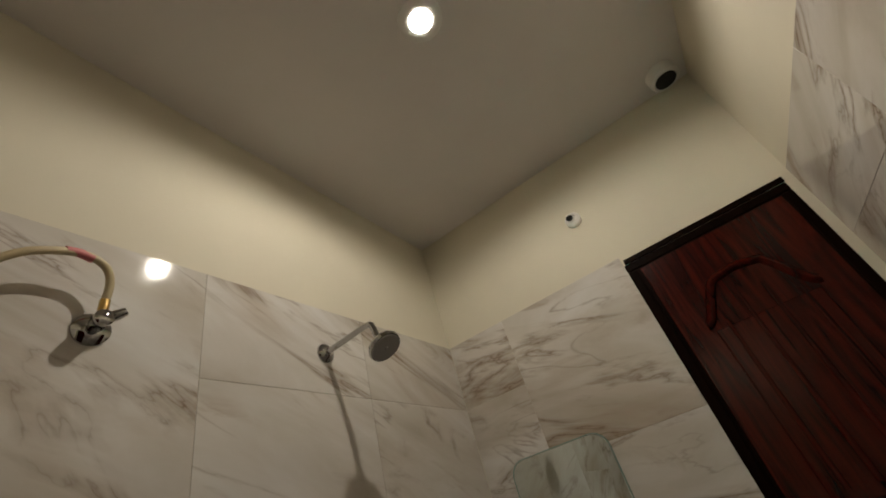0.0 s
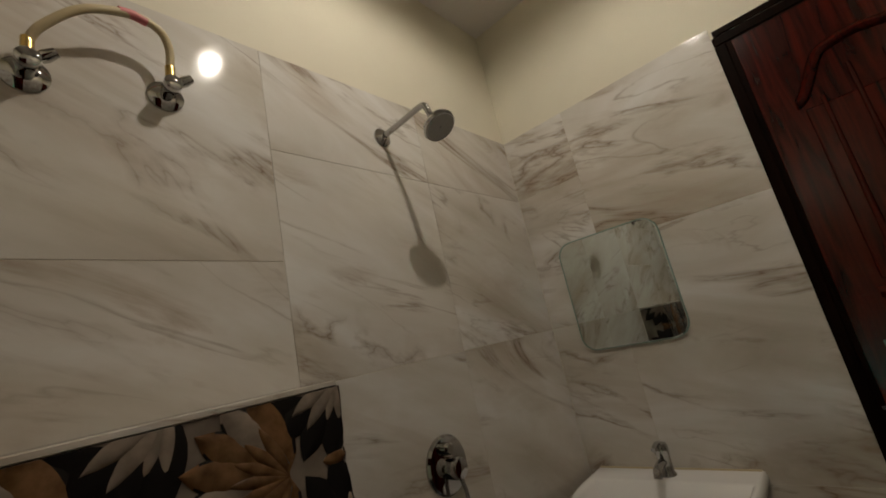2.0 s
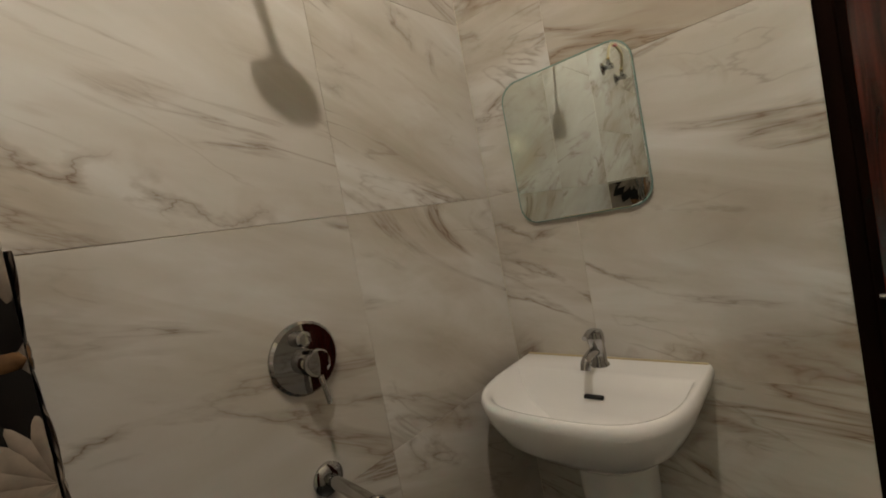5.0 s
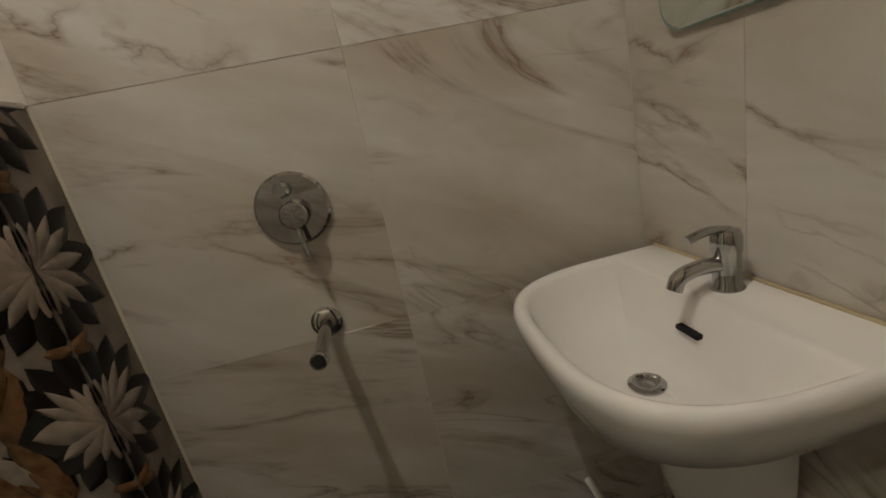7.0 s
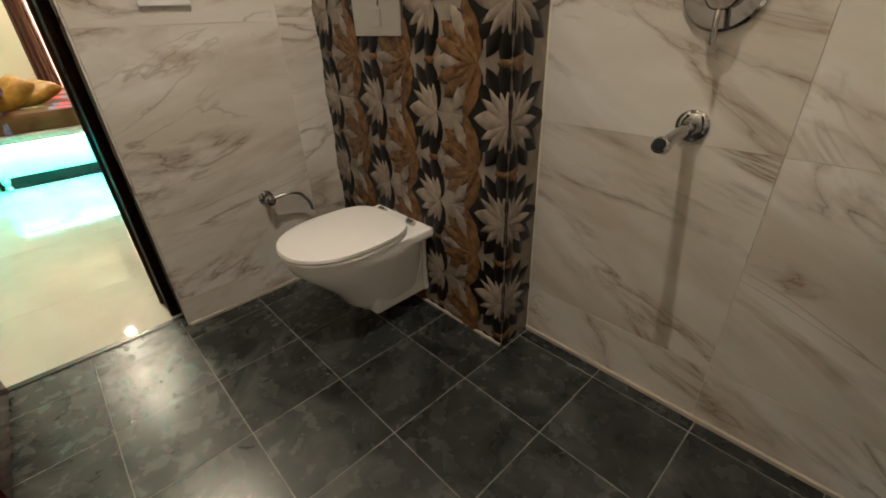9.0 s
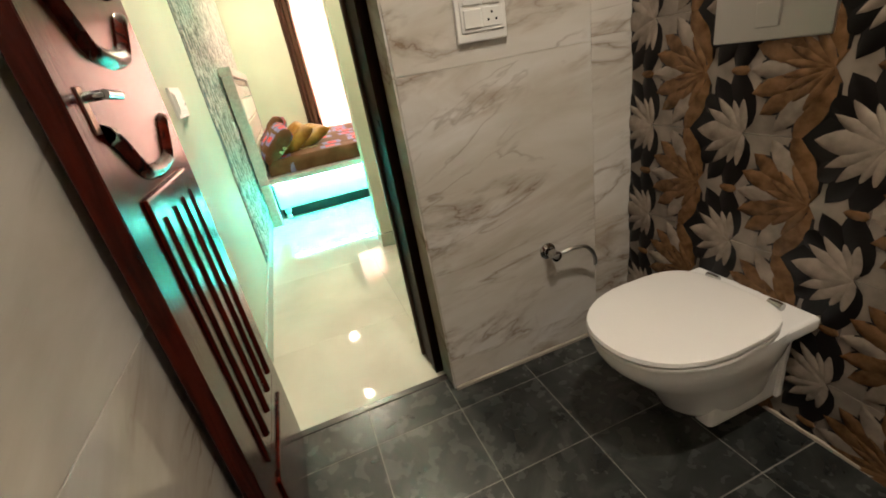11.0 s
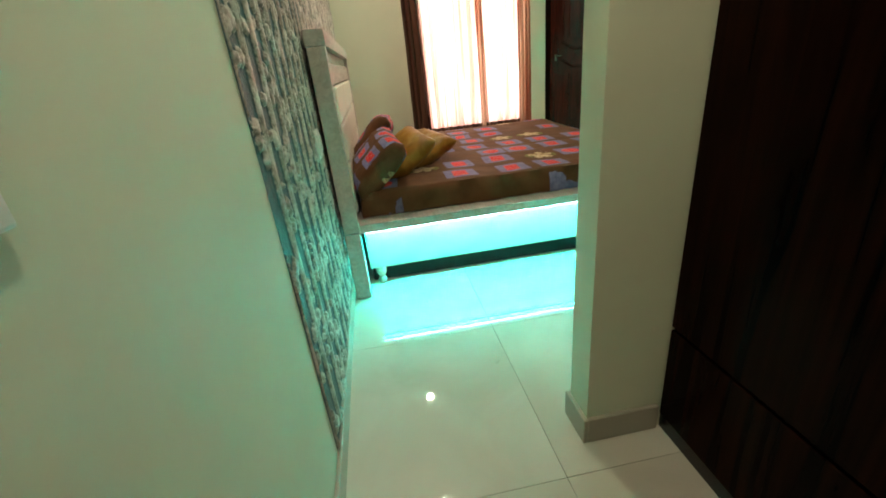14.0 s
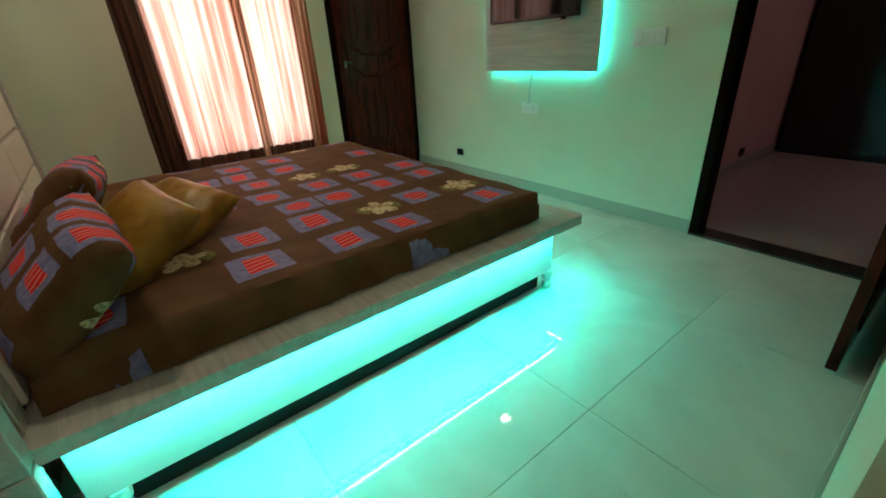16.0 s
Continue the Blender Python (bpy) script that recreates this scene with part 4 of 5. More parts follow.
part("carved_strip", carved(-4.88 + ox, -2.775 + ox, 1.192, 1.244, False), CUSHION, bed, "pale strip of small slanting bars")
part("carved_strip", carved(0.41, 1.18, -2.804 + ox, -2.762 + ox, True), CUSHION, bed, "pale strip of small slanting bars")
for i in range(3):
    x0 = -4.76 + i * 0.624
    for z0, z1 in ((0.42, 0.70), (0.71, 0.89), (0.90, 1.078)):
        part("cushion_panel", b(x0, x0 + 0.616, HB + 0.04, HB + 0.085, z0, z1, 0.016, 3), CUSHION, bed, "pale padded panel")

mt = thing("mattress", (-3.83, -0.62, 0.40), "mattress under a brown printed bedsheet", "mattress")
bm = bmesh.new()
mx0, mx1, my0, my1, mz = -0.93, 0.985, -0.86, 0.935, 0.135
gx, gy = 56, 56
grid = [[None] * (gy + 1) for _ in range(gx + 1)]
rng = random.Random(4)
prof = []
for i in range(gx + 1):
    for j in range(gy + 1):
        u, w = -1 + 2 * i / gx, -1 + 2 * j / gy
        ex, ey = max(0, abs(u) - 0.90) / 0.10, max(0, abs(w) - 0.90) / 0.10
        x = (mx0 + mx1) / 2 + (mx1 - mx0) / 2 * min(1, abs(u) / 0.94) * (1 if u > 0 else -1)
        y = (my0 + my1) / 2 + (my1 - my0) / 2 * min(1, abs(w) / 0.94) * (1 if w > 0 else -1)
        e = max(ex, ey)
        z = mz if e < 0.35 else mz - (mz - 0.004) * ((e - 0.35) / 0.65)
        wr = noise.noise(Vector((x * 3.0, y * 3.0, 1.7))) * 0.008 + noise.noise(Vector((x * 9, y * 7, 5))) * 0.004
        z += wr if e < 0.9 else 0
        if e > 0.3:
            k = 0.012 * noise.noise(Vector((x * 11, y * 11, z * 4)))
            x += k if ex >= ey else 0
            y += k if ey > ex else 0
        grid[i][j] = bm.verts.new((x, y, z))
for i in range(gx):
    for j in range(gy):
        bm.faces.new((grid[i][j], grid[i + 1][j], grid[i + 1][j + 1], grid[i][j + 1]))
sheet = smooth(part("bedsheet", bm, SHEET, mt, "brown sheet printed with squares and flowers"), 80)
part("mattress_core", box(mx0 + 0.02, mx1 - 0.02, my0 + 0.02, my1 - 0.02, 0.0, mz - 0.02), WASHED, mt)


def cushion(name, m, w, l, h, material, label, seed, power=0.42):
    """A stuffed cushion, thickest in the middle, with drawn-in corners and creases."""
    bm = bmesh.new()
    k = 22
    rows = {}
    for side in (1, -1):
        for i in range(k + 1):
            for j in range(k + 1):
                u, q = -1 + 2 * i / k, -1 + 2 * j / k
                edge = i in (0, k) or j in (0, k)
                if side == -1 and edge:
                    rows[side, i, j] = rows[1, i, j]
                    continue
                pinch = 1 - 0.10 * (1 - abs(u * q)) * (abs(u) ** 4 + abs(q) ** 4) * 0.5
                z = side * h / 2 * (max(0, (1 - u**4) * (1 - q**4))) ** power
                z += 0.010 * noise.noise(Vector((u * 2.3 + seed, q * 2.3, side))) * (1 - max(abs(u), abs(q)) ** 6) + 0.004 * noise.noise(Vector((u * 6 + seed, q * 9, side)))
                rows[side, i, j] = bm.verts.new((u * w / 2 * pinch, q * l / 2 * pinch, z))
        for i in range(k):
            for j in range(k):
                f = [rows[side, i, j], rows[side, i + 1, j], rows[side, i + 1, j + 1], rows[side, i, j + 1]]
                bm.faces.new(f if side > 0 else f[::-1])
    ob = new(name)
    ob.matrix_world = m
    tagged(ob, label, "cushion")
    smooth(part("cover", bm, material, ob), 80)
    part("piping", tube([(-w / 2 * 0.98, -l / 2 * 0.9, 0), (-w / 2 * 0.955, 0, 0), (-w / 2 * 0.98, l / 2 * 0.9, 0)], 0.004, 6), material, ob)
    return ob


cushion("pillow", pose(-3.09, -1.365, 0.655, 44, 5, 6), 0.50, 0.37, 0.17, PRINT, "plump pillow in a brown, red and blue print", 1.0)
cushion("pillow", pose(-3.70, -1.37, 0.67, 52, -4, -4), 0.60, 0.42, 0.17, PRINT, "plump printed pillow against the headboard", 5.0)
cushion("gold_cushion", pose(-3.31, -1.20, 0.635, 36, 8, 16), 0.40, 0.38, 0.13, GOLD, "shiny gold satin cushion leaning on the pillows", 2.0)
cushion("gold_cushion", pose(-3.56, -1.06, 0.605, 22, 6, 24), 0.42, 0.38, 0.12, GOLD, "shiny gold satin cushion lying on the sheet", 3.0)

# ---- window and curtains ----
win = thing("window_1", (WX, -0.18, 0.42), "white-framed window behind the curtains", "window")
win["kind"] = "structure"
for y0, y1 in ((-0.60, -0.555), (-0.022, 0.022), (0.555, 0.60)):
    part("window_frame", box(-0.10, -0.05, y0, y1, 0.0, 1.70, 0.003), PLASTIC, win)
for z0, z1 in ((0.0, 0.05), (1.65, 1.70)):
    part("window_rail", box(-0.10, -0.05, -0.555, 0.555, z0, z1, 0.003), PLASTIC, win)
structure("backdrop", box(-7.6, -7.55, -4, 4, -1, 5), SKYGLOW, "bright hazy daylight outside the window", "backdrop")


def curtain(name, y0, y1, z0, z1, x, folds, depth, material, label, seed, band=None):
    bm = bmesh.new()
    k, rows = folds * 12, 14
    rg = random.Random(seed)
    ph = [rg.uniform(-0.5, 0.5) for _ in range(folds + 2)]
    grid = []
    for j in range(rows + 1):
        z = z0 + (z1 - z0) * j / rows
        line = []
        for i in range(k + 1):
            t = i / k
            p = ph[int(t * folds)] * 0.6
            d = depth * (0.75 + 0.35 * (1 - j / rows)) * math.sin(2 * math.pi * t * folds + p * math.sin(math.pi * (t * folds % 1)))
            d += 0.01 * noise.noise(Vector((t * 9, z * 1.5, seed)))
            sway = 0.015 * noise.noise(Vector((t * 3, z * 0.8, seed + 9)))
            line.append(bm.verts.new((x + d, y0 + (y1 - y0) * t + sway, z)))
        grid.append(line)
    for a, c in zip(grid, grid[1:]):
        for i in range(k):
            bm.faces.new((a[i], a[i + 1], c[i + 1], c[i]))
    ob = thing(name, (0, 0, 0), label, "curtain")
    smooth(part("cloth", bm, material, ob), 180)
    if band:
        part("hem", hem(grid_of(y0, y1, z0 - 0.14, z0 + 0.002, x, folds, depth * 1.08, ph, seed)), band, ob, "dark gathered hem")
    return ob


def grid_of(y0, y1, z0, z1, x, folds, depth, ph, seed):
    k = folds * 12
    out = []
    for j in range(4):
        z = z0 + (z1 - z0) * j / 3
        out.append([Vector((x + depth * math.sin(2 * math.pi * i / k * folds), y0 + (y1 - y0) * i / k, z)) for i in range(k + 1)])
    return out


def hem(rows):
    return loft(rows, closed=False, caps=(False, False))


curtain("brown_curtain", -0.90, -0.72, 0.03, 2.25, WX + 0.13, 3, 0.028, BROWN_CLOTH, "dark brown curtain drawn to the window's edge", 1)
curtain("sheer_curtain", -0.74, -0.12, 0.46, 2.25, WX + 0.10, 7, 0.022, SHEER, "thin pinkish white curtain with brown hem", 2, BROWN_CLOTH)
curtain("brown_curtain", -0.135, -0.055, 0.03, 2.25, WX + 0.13, 2, 0.034, TAN_CLOTH, "narrow brown curtain between the sheers", 3)
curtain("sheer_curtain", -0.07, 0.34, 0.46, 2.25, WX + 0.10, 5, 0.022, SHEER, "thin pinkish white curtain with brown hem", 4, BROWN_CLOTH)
curtain("brown_curtain", 0.32, 0.46, 0.03, 2.25, WX + 0.13, 3, 0.028, TAN_CLOTH, "light brown curtain at the window's edge", 5)
rail = thing("curtain_rail", (WX + 0.11, -0.2, 2.26), "slim steel curtain rail", "curtain rail")
smooth(part("pole", rod((0, -0.8, 0), (0, 0.75, 0), 0.012), STEEL, rail))

# ---- television wall ----
tp = thing("media_wall_board", (-3.935, NY, 0.96), "pale wood television panel with teal light behind its edges", "panel")
part("board", box(-0.527, 0.527, -0.055, -0.035, 0.0, 1.15, 0.003), PANEL_WOOD, tp)
part("spacer", box(-0.44, 0.44, -0.035, 0.0, 0.06, 1.08), PANEL_WOOD, tp)
part("led_strip", box(-0.50, -0.06, -0.030, -0.016, 0.030, 0.040), TEAL_GLOW, tp, "glowing teal LED strip")
part("led_strip", box(-0.01, 0.49, -0.030, -0.016, 0.030, 0.040), TEAL_GLOW, tp, "glowing teal LED strip")
part("led_strip", box(0.485, 0.495, -0.030, -0.016, 0.04, 1.10), TEAL_GLOW, tp, "glowing teal LED strip")
part("led_strip", box(-0.495, -0.485, -0.030, -0.016, 0.04, 1.10), TEAL_GLOW, tp, "glowing teal LED strip")
for x in (-0.43, 0.40):
    smooth(part("screw_cap", rod((x, -0.055, 0.10), (x, -0.060, 0.10), 0.006, n=10), GREY_PLASTIC, tp))
tv = thing("television", (-3.94, NY - 0.058, 1.30), "black flat television on the panel, switched off", "television")
part("casing", box(-0.40, 0.40, -0.065, -0.03, 0.0, 0.50, 0.006, 2), DARK, tv)
part("mount", box(-0.12, 0.12, -0.03, 0.0, 0.15, 0.35), DARK, tv)
part("screen", box(-0.385, 0.385, -0.068, -0.064, 0.022, 0.485), SCREEN, tv, "dark glossy screen")
smooth(part("foot_knob", rod((0.28, -0.05, -0.012), (0.28, -0.05, 0.002), 0.02), DARK, tv))
cb = thing("tv_cable", (-4.01, NY, 0.72), "thin grey cable hanging to the socket", "cable")
smooth(part("cable", tube([(0, -0.02, 0.0), (0.01, -0.025, 0.12), (0.035, -0.02, 0.26)], 0.004), GREY_PLASTIC, cb))
sk = thing("small_socket", (-4.88, NY, 0.215), "small black socket low on the wall", "socket")
part("body", box(-0.035, 0.035, -0.03, 0, -0.03, 0.03, 0.006, 2), DARK, sk)
part("flap", box(-0.025, 0.025, -0.036, -0.03, -0.02, 0.02, 0.003), DARK, sk)

# ceiling spots; the passage one is an unseen addition
for i, (sx, sy) in enumerate(SPOTS):
    s = thing("ceiling_spot", (sx, sy, BCZ), "small round recessed warm ceiling spot, lit", "lamp", "ceiling spots")
    smooth(part("ring", lathe([(0.052, 0), (0.052, -0.008), (0.040, -0.014)], Matrix(), 20), PLASTIC, s))
    smooth(part("lens", lathe([(0.040, -0.012), (0.036, -0.018), (0.01, -0.02)], Matrix(), 20), SPOT_GLOW, s, "glowing lens"))

# hall furniture, seen through the bedroom door
hall = thing("hall_cupboard", (-2.0, 4.30, 0.0), "tall black cupboard in the unlit next room", "cupboard")
part("body", box(-0.98, 1.6, 0.0, 0.5, 0.0, 2.1, 0.006), DARK, hall)
part("cupboard_door", box(-0.96, 0.30, -0.02, 0.0, 0.06, 2.08, 0.004), DARK, hall)
part("cupboard_door", box(0.31, 1.58, -0.02, 0.0, 0.06, 2.08, 0.004), DARK, hall)
hs = thing("small_socket", (-3.02, 3.36, 0.16), "small dark socket on the pink wall", "socket")
part("body", box(0.0, 0.02, -0.04, 0.04, -0.035, 0.035, 0.004), DARK, hs)

# ---- skirting ----
for name, bm in (("baseboard", box(-5.6, -0.275, SY, SY + 0.014, 0.0, 0.088, 0.003)), ("baseboard", box(WX, N0, NY - 0.014, NY, 0.0, 0.088, 0.003)),
                 ("baseboard", box(WX, WX + 0.014, SY + 0.014, 0.68, 0.0, 0.088, 0.003)), ("baseboard", box(-1.654, -1.516, -0.852, -0.838, 0.0, 0.095, 0.003)),
                 ("baseboard", box(-1.530, -1.516, -0.838, WF - 0.002, 0.0, 0.095, 0.003)), ("baseboard", box(-1.654, -1.640, -0.838, NY - 0.02, 0.0, 0.095, 0.003)),
                 ("baseboard", box(-3.02, -3.006, NY + 0.16, 5.2, 0.0, 0.09, 0.003))):
    structure(name, bm, SKIRT, "grey stone skirting along the wall", "skirting")

# wallpaper on the passage wall
def pressed(xs, zs):
    """Heights of the embossing: upright fluted ribs with notched edges, and trailing blossoms beside them."""
    X, Z = np.meshgrid(xs, zs)
    pitch = 0.118
    u = X + 0.006 * np.sin(Z * 5.0) + 0.004 * np.sin(Z * 11.0 + X * 3.0)
    d = np.abs((u / pitch) % 1.0 - 0.5) * pitch
    w = 0.0195 + 0.0028 * np.sin(2 * math.pi * Z / 0.021)
    h = 0.011 * np.sqrt(np.clip(1 - (d / w) ** 2, 0, 1)) * (0.9 + 0.1 * np.sin(2 * math.pi * d / 0.008))
    rg = random.Random(12)
    for c in range(int(-6.0 / pitch), int(-1.5 / pitch)):
        z = rg.uniform(0.0, 0.2)
        while z < 2.7:
            for _ in range(rg.randint(4, 7)):
                bx, bz = (c + 0.02) * pitch + rg.uniform(-0.036, 0.036), z + rg.uniform(-0.075, 0.075)
                r0, long, tilt, k = rg.uniform(0.017, 0.030), rg.uniform(0.55, 1.0), rg.uniform(0, 3.1), rg.choice((2, 2.5, 2.5, 3))
                i0, i1 = np.searchsorted(xs, (bx - r0 * 1.3, bx + r0 * 1.3))
                j0, j1 = np.searchsorted(zs, (bz - r0 * 1.3, bz + r0 * 1.3))
                if i1 <= i0 or j1 <= j0:
                    continue
                dx, dz = X[j0:j1, i0:i1] - bx, Z[j0:j1, i0:i1] - bz
                p, q = dx * math.cos(tilt) + dz * math.sin(tilt), (dz * math.cos(tilt) - dx * math.sin(tilt)) / long
                r = np.hypot(p, q) / r0
                lobe = 0.62 + 0.38 * np.abs(np.cos(k * np.arctan2(q, p)))
                bump = 0.017 * np.clip(1 - (r / lobe) ** 2, 0, 1) ** 0.6 * (0.65 + 0.35 * r)
                h[j0:j1, i0:i1] = np.maximum(h[j0:j1, i0:i1], bump)
            z += rg.uniform(0.20, 0.30)
    h[0, :] = h[-1, :] = h[:, 0] = h[:, -1] = 0.0
    return X, Z, h + 0.001


def relief_sheet(stretches, z0, z1):
    verts, faces = [], []
    for x0, x1, step in stretches:
        xs, zs = np.linspace(x0, x1, int((x1 - x0) / step) + 1), np.linspace(z0, z1, int((z1 - z0) / step) + 1)
        X, Z, h = pressed(xs, zs)
        first, nx = len(verts), len(xs)
        verts.extend(zip(X.ravel().tolist(), h.ravel().tolist(), Z.ravel().tolist()))
        for j in range(len(zs) - 1):
            for i in range(nx - 1):
                k = first + j * nx + i
                faces.append((k, k + nx, k + nx + 1, k + 1))
    bm = bmesh.new()
    me = bpy.data.meshes.new("sheet")
    me.from_pydata(verts, [], faces)
    bm.from_mesh(me)
    bpy.data.meshes.remove(me)
    return bm


paper = structure("wallpaper", relief_sheet(((WX + 0.02, -2.75, 0.012), (-2.75, -1.602, 0.005)), 0.089, BCZ - 0.002), WALLPAPER, "teal wallpaper embossed with silver ribs and blossoms", "wallpaper")
paper.location = (0, SY, 0)
smooth(paper, 60)

# ---- tiles: single pieces ----
def tile_mesh(name, w, h, d, material, bevel=0.0025, axis="y"):
    """A tile in the plane x, z (axis y), y, z (axis x) or x, y (axis z), its face towards minus (walls) or plus (floors)."""
    if axis == "y":
        bm = box(0, w, -d, 0, 0, h, bevel)
    elif axis == "x":
        bm = box(-d, 0, 0, w, 0, h, bevel)
    else:
        bm = box(0, w, 0, h, -d, 0, bevel)
    me = bpy.data.meshes.new(name)
    bm.to_mesh(me)
    bm.free()
    me.materials.append(material)
    return me


MESHES = {}
GAP = 0.0012


def tile(name, parent, material, axis, d, place, w, h):
    key = (name, axis, round(w, 3), round(h, 3), material.name)
    if key not in MESHES:
        MESHES[key] = tile_mesh(name, w - GAP, h - GAP, d, material, 0.0007, axis)
    ob = new(name, MESHES[key])
    ob.parent = parent
    ob.location = place
    return ob


def clad(parent, axis, fixed, columns, material, top=TILE_TOP):
    """Tiles on a wall; columns: from, to along the wall and the heights of the joints; fixed: where the tiles' backs lie."""
    for a, c, zs in columns:
        zs = [*zs, top]
        for z0, z1 in zip(zs, zs[1:]):
            place = (a + GAP / 2, fixed, z0 + GAP / 2) if axis == "y" else (fixed, a + GAP / 2, z0 + GAP / 2)
            tile("tile", parent, material, axis, 0.012, place, c - a, z1 - z0)


ODD, EVEN = (0.0, 0.475, 1.085, 1.695), (0.0, 0.190, 0.785, 1.392, 2.0)
clad(wall_north, "y", 0.012, ((0.0, 0.39, (1.392, 2.0)), (0.39, 0.992, (1.392, 1.695)), (0.992, 1.585, EVEN), (1.585, BX, EVEN)), MARBLE_A)
clad(wall_east, "x", BX + 0.012, ((-0.897, -0.307, (0.0, 0.19, 0.785, 1.69)), (-0.307, 0.0, EVEN)), MARBLE_B)
clad(wall_south, "y", DY, ((0.0, 0.39, ODD), (0.39, 0.992, EVEN), (0.992, 1.585, ODD), (1.585, BX, EVEN)), MARBLE_A)
clad(wall_west, "x", 0.0, ((JN, -0.307, (0.0, 0.12, 1.075, 1.69)), (-0.307, 0.0, (0.0, 0.475, 1.085, 1.695))), MARBLE_B)
for z0, z1 in ((0.0, 0.78), (0.78, 1.39), (1.39, DH)):
    tile("tile", wall_west, MARBLE_A, "y", 0.006, (-0.113, JN, z0), 0.112, z1 - z0)
tile("tile", wall_west, MARBLE_B, "x", 0.012, (0.0, DY, DH + 0.01), 0.60, TILE_TOP - DH - 0.01)
structure("trim", box(BX - 0.003, BX + 0.012, -1.515, -0.905, 2.262, TILE_TOP - 0.02, 0.002), FRAME_WOOD, "dark trim above the closed door", "trim")
# dark sheet and hidden strips added to block the pale line round the leaf
structure("trim", box(BX - 0.0004, BX + 0.004, -1.505, -0.904, 0.002, 2.25), FRAME_WOOD, "dark sheet added to fill the gap round the closed door", "trim")
for y0, y1, z0 in ((-1.514, -1.44, 0.002), (-0.98, -0.906, 0.002), (-1.44, -0.98, 2.15)):
    structure("trim", box(BX + 0.036, BX + 0.055, y0, y1, z0, 2.26), FRAME_WOOD, "unseen dark strip added behind the closed door to block its gap", "trim")
structure("trim", box(0.99, BX, -0.012, -0.0005, -0.005, 0.014, 0.004, 2), GROUT, "rough grout fillet along the floor", "trim")
structure("trim", box(0.0005, 0.012, JN, BOXY, -0.005, 0.012, 0.004, 2), GROUT, "rough grout fillet along the floor", "trim")
structure("trim", box(0.02, BOXX, BOXY - 0.010, BOXY, -0.005, 0.010, 0.003, 2), GROUT, "rough grout fillet along the floor", "trim")

# bathroom floor
FT = 0.300
xs = sorted({-0.065, BX} | {1.0 + i * FT for i in range(-4, 5) if -0.03 < 1.0 + i * FT < BX - 0.01})
ys = sorted({DY, 0.0} | {-0.358 - i * FT for i in range(-1, 5) if DY + 0.01 < -0.358 - i * FT < -0.01})
for a, c in zip(xs, xs[1:]):
    for d, e in zip(ys, ys[1:]):
        tile("tile", bath_floor, FLOOR_TILE, "z", 0.010, (a + 0.0018, d + 0.0018, 0.0), c - a - 0.0024, e - d - 0.0024)
# bedroom and passage floor
BT = 0.80
xs = sorted({WX, -0.095} | {-0.62 - i * BT for i in range(0, 8) if WX + 0.05 < -0.62 - i * BT})
ys = sorted({SY, NY} | {-0.948 + i * BT for i in range(-1, 5) if SY + 0.05 < -0.948 + i * BT < NY - 0.02})
for a, c in zip(xs, xs[1:]):
    for d, e in zip(ys, ys[1:]):
        tile("tile", bed_floor, POLISHED, "z", 0.010, (a, d, 0.0), c - a, e - d)

# ---- relief flower tiles of the cistern wall ----


def petal_mesh(name, length, width, height, material):
    """A pointed petal along +x in the plane x, z, swelling towards -y."""
    bm = bmesh.new()
    k = 7
    rows = []
    for i in range(k + 1):
        t = i / k
        half = width / 2 * math.sin(math.pi * t**0.8) ** 0.75
        ridge = height * math.sin(math.pi * min(1, t * 0.9 + 0.08)) ** 0.7
        rows.append([Vector((length * t, 0, -half)), Vector((length * t, -ridge * 0.22, -half * 0.78)), Vector((length * t, -ridge * 0.75, -half * 0.58)), Vector((length * t, -ridge, 0)),
                     Vector((length * t, -ridge * 0.75, half * 0.58)), Vector((length * t, -ridge * 0.22, half * 0.78)), Vector((length * t, 0, half))])
    loft(rows, closed=False, caps=(False, False), bm=bm)
    for f in bm.faces:
        f.smooth = True
        c = f.calc_center_median()
        t = min(max(c.x / length, 0.0), 1.0)
        if abs(c.z) > 0.80 * width / 2 * math.sin(math.pi * t**0.8) ** 0.75:
            f.material_index = 1
    me = bpy.data.meshes.new(name)
    bm.to_mesh(me)
    bm.free()
    me.materials.append(material)
    me.materials.append(PETAL_DARK)
    return me


PT = 0.2975
TILES, SIDE_TILES = {}, {}
for i in range(4):
    a, c = max(0.0, BOXX - (i + 1) * PT), BOXX - i * PT
    for j in range(5):
        z0, z1 = max(0.0, (j - 0.5) * ROW + 0.038), min((j + 0.5) * ROW + 0.038, BOXZ - 0.004)
        TILES[i, j] = tile("relief_tile", box_ob, PETAL_BASE, "y", 0.008, (a, BOXY + 0.008, z0), c - a, z1 - z0)
for j in range(5):
    z0, z1 = max(0.0, (j - 0.5) * ROW + 0.038), min((j + 0.5) * ROW + 0.038, BOXZ - 0.004)
    SIDE_TILES[j] = tile("relief_tile", box_ob, PETAL_BASE, "x", 0.006, (BOXX, BOXY + 0.004, z0), 0.148, z1 - z0)

# length, width, height, glaze
LENGTHS = {"crown_dark": (0.180, 0.132, 0.005, PETAL_DARK), "crown_cream": (0.132, 0.078, 0.007, PETAL_CREAM), "dark": (0.166, 0.076, 0.005, PETAL_DARK), "cream": (0.118, 0.044, 0.007, PETAL_CREAM),
           "cream_short": (0.095, 0.032, 0.006, PETAL_CREAM), "brown": (0.178, 0.080, 0.006, PETAL_BROWN), "scale": (0.178, 0.080, 0.006, PETAL_CREAM), "brown_short": (0.108, 0.032, 0.007, PETAL_BROWN),
           "diamond": (0.050, 0.034, 0.005, PETAL_BROWN)}
FLOWER_Z = 0.19
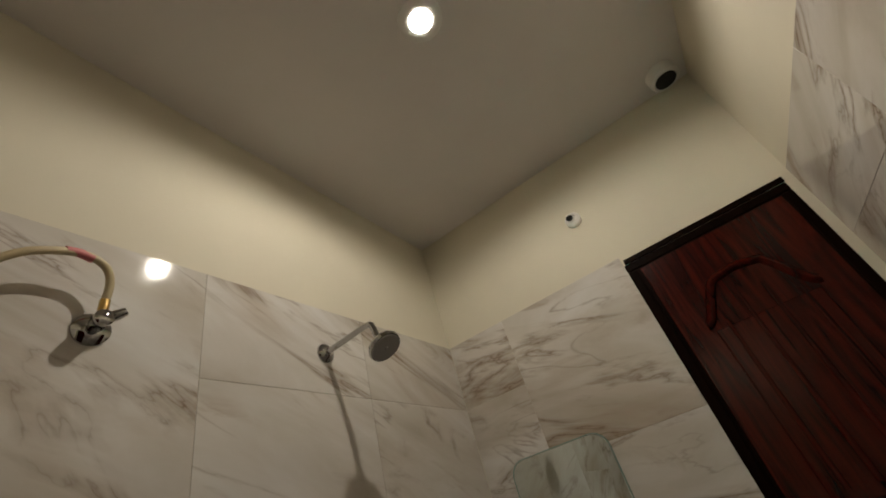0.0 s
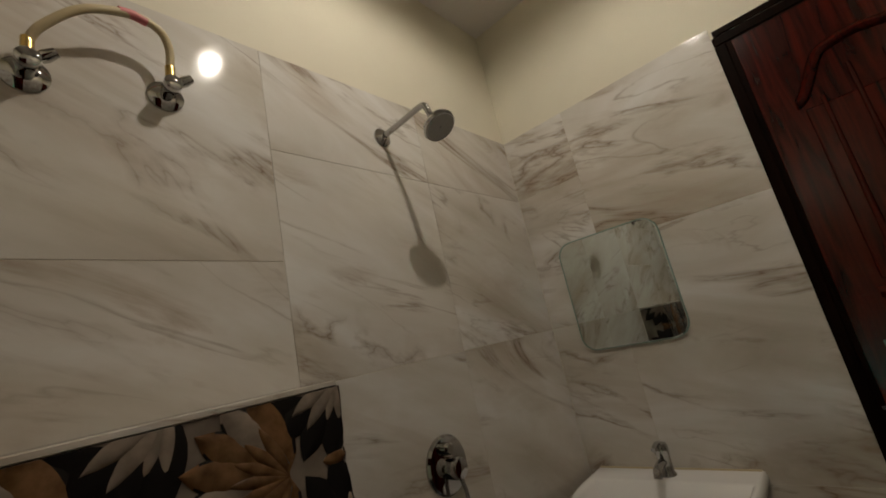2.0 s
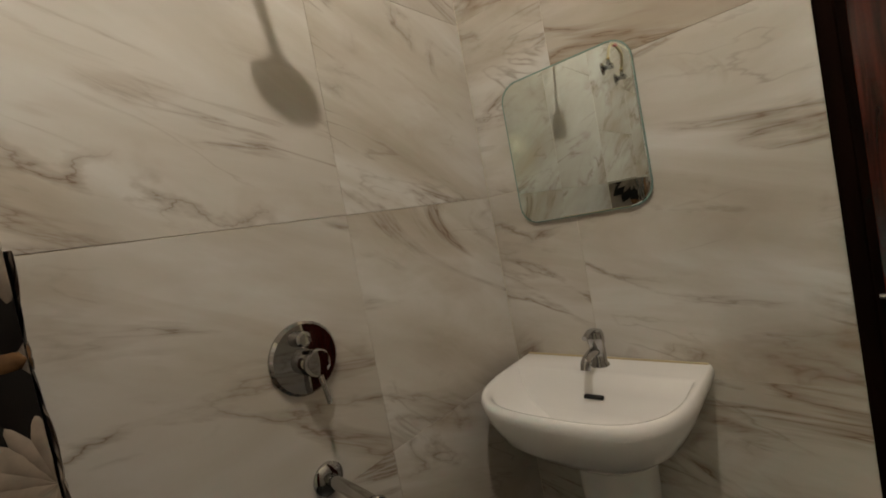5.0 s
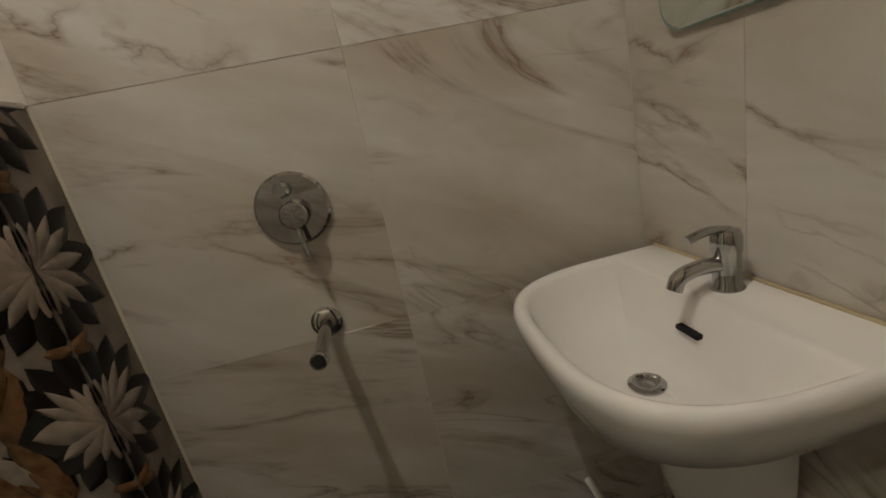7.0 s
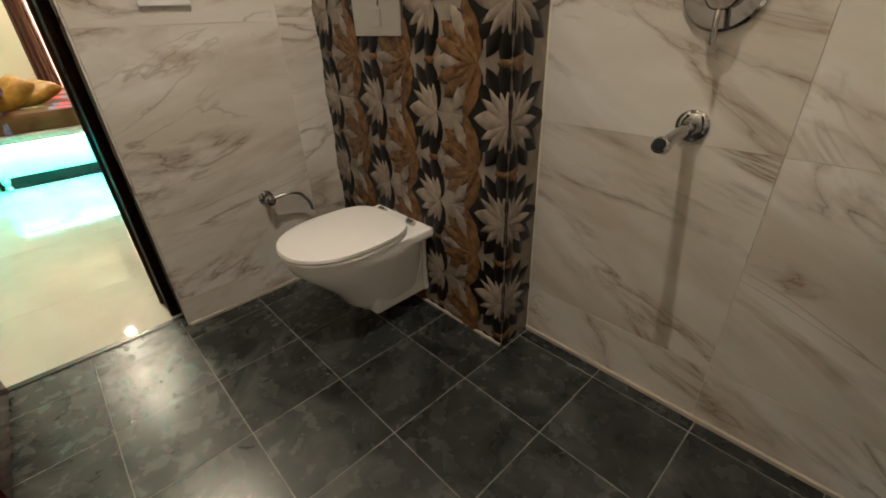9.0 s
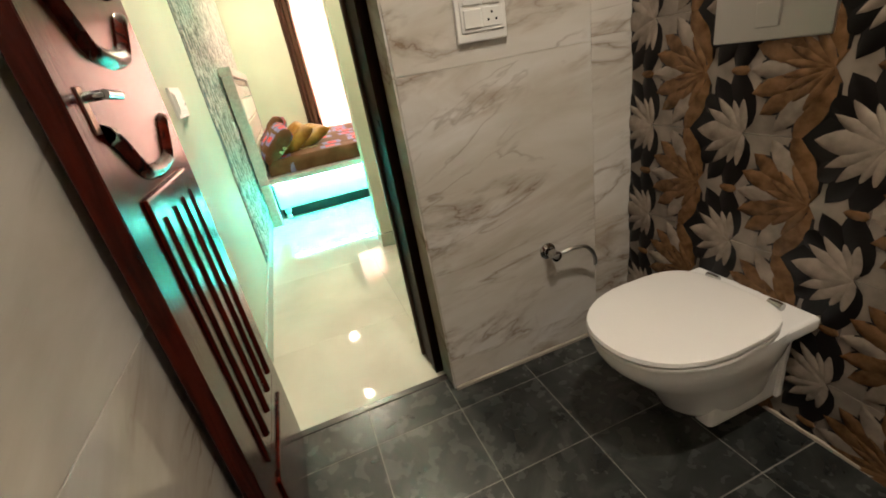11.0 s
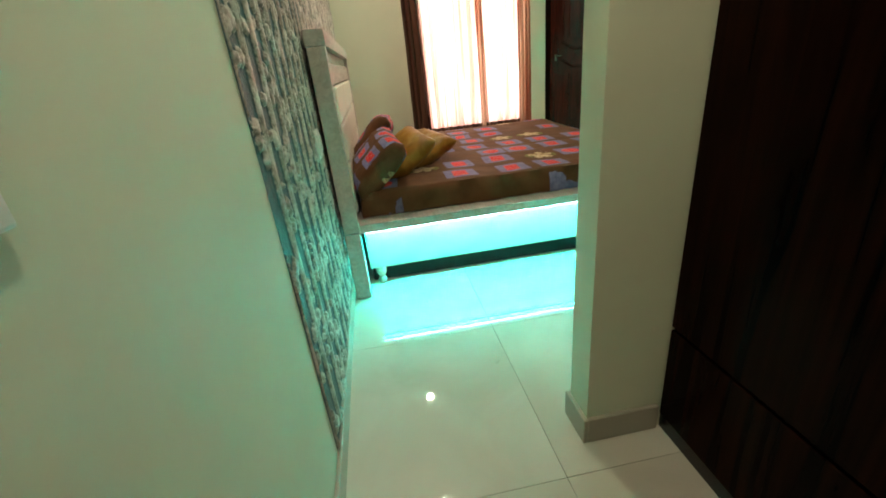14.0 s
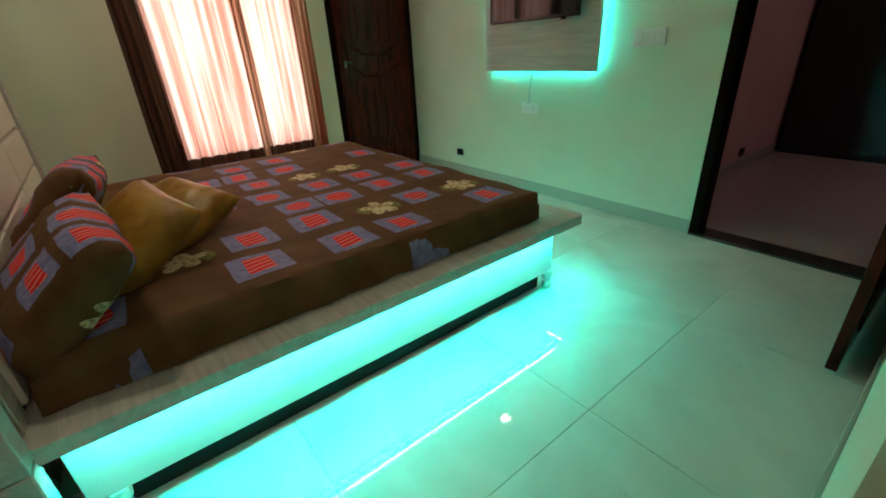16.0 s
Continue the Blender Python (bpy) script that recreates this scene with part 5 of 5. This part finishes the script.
KINDS = {k: petal_mesh("petal", *v) for k, v in LENGTHS.items()}
Z_TOP = BOXZ - 0.004


def petal(kind, u, z, angle, lift, side=False):
    """A petal on the front face (u along x) or the return face (u: metres behind the corner), cut off at the face's edges."""
    lo, hi = (0.0, 0.149) if side else (0.001, BOXX + 0.0)
    turn = pose(u, 0, z, 0, -angle, 0)
    ends = [turn @ w.co for w in KINDS[kind].vertices]
    us, zs = [e.x for e in ends], [e.z for e in ends]
    if max(us) < lo + 0.004 or min(us) > hi - 0.004 or max(zs) < 0.004 or min(zs) > Z_TOP - 0.004:
        return
    row = min(4, max(0, int(((min(zs) + max(zs)) / 2 - 0.038) / ROW + 0.5)))
    col = min(3, max(0, int((BOXX - (min(us) + max(us)) / 2) / PT)))
    parent = SIDE_TILES[row] if side else TILES[col, row]
    base = Matrix.Translation(-Vector(parent.location)) @ (pose(BOXX + lift, BOXY, 0, 0, 0, 90) if side else pose(0, BOXY - lift, 0))
    if min(us) >= lo and max(us) <= hi and min(zs) >= 0 and max(zs) <= Z_TOP:
        ob = new("petal", KINDS[kind])
        ob.parent = parent
        ob.matrix_basis = base @ turn
        return
    bm = bmesh.new()
    bm.from_mesh(KINDS[kind])
    bm.transform(turn)
    for co, no in (((lo, 0, 0), (-1, 0, 0)), ((hi, 0, 0), (1, 0, 0)), ((0, 0, 0.0), (0, 0, -1)), ((0, 0, Z_TOP), (0, 0, 1))):
        bmesh.ops.bisect_plane(bm, geom=[*bm.verts, *bm.edges, *bm.faces], plane_co=co, plane_no=no, clear_outer=True)
    if not bm.faces:
        bm.free()
        return
    ob = part("petal", bm, LENGTHS[kind][3], parent)
    ob.data.materials.append(PETAL_DARK)
    ob.matrix_basis = base


# half flowers open away from the upright joints; brown half flowers stand between them, half a tile higher
HALF = ((0, "crown_dark", 0.001), (36, "dark", 0.001), (58, "dark", 0.0012), (80, "dark", 0.0012),
        (0, "crown_cream", 0.004), (30, "cream", 0.0035), (50, "cream", 0.003), (69, "cream_short", 0.003), (86, "cream_short", 0.003))
for i in range(4):
    fx = BOXX - i * PT
    for j in range(-1, 5):
        fz = FLOWER_Z + j * ROW
        for ang, kind, lift in HALF:
            for q in (1, -1) if ang else (1,):
                petal(kind, fx, fz, 180 + q * ang, lift)
                if i == 0:
                    petal(kind.replace("crown_", ""), 0.0, fz, q * ang, lift, True)
        bx, bz = fx - 0.118, fz + ROW / 2
        petal("diamond", fx, bz, 180, 0.001)
        if i == 0:
            petal("diamond", 0.0, bz, 20, 0.001, True)
            petal("diamond", 0.0, bz, -20, 0.001, True)
        for k in range(9):
            petal("scale" if k in (1, 4, 7) else "brown", bx, bz, 108 + 18 * k, 0.0015 + 0.0004 * (k % 2))
        for k in range(8):
            petal("brown_short", bx, bz, 117 + 18 * k, 0.0045)
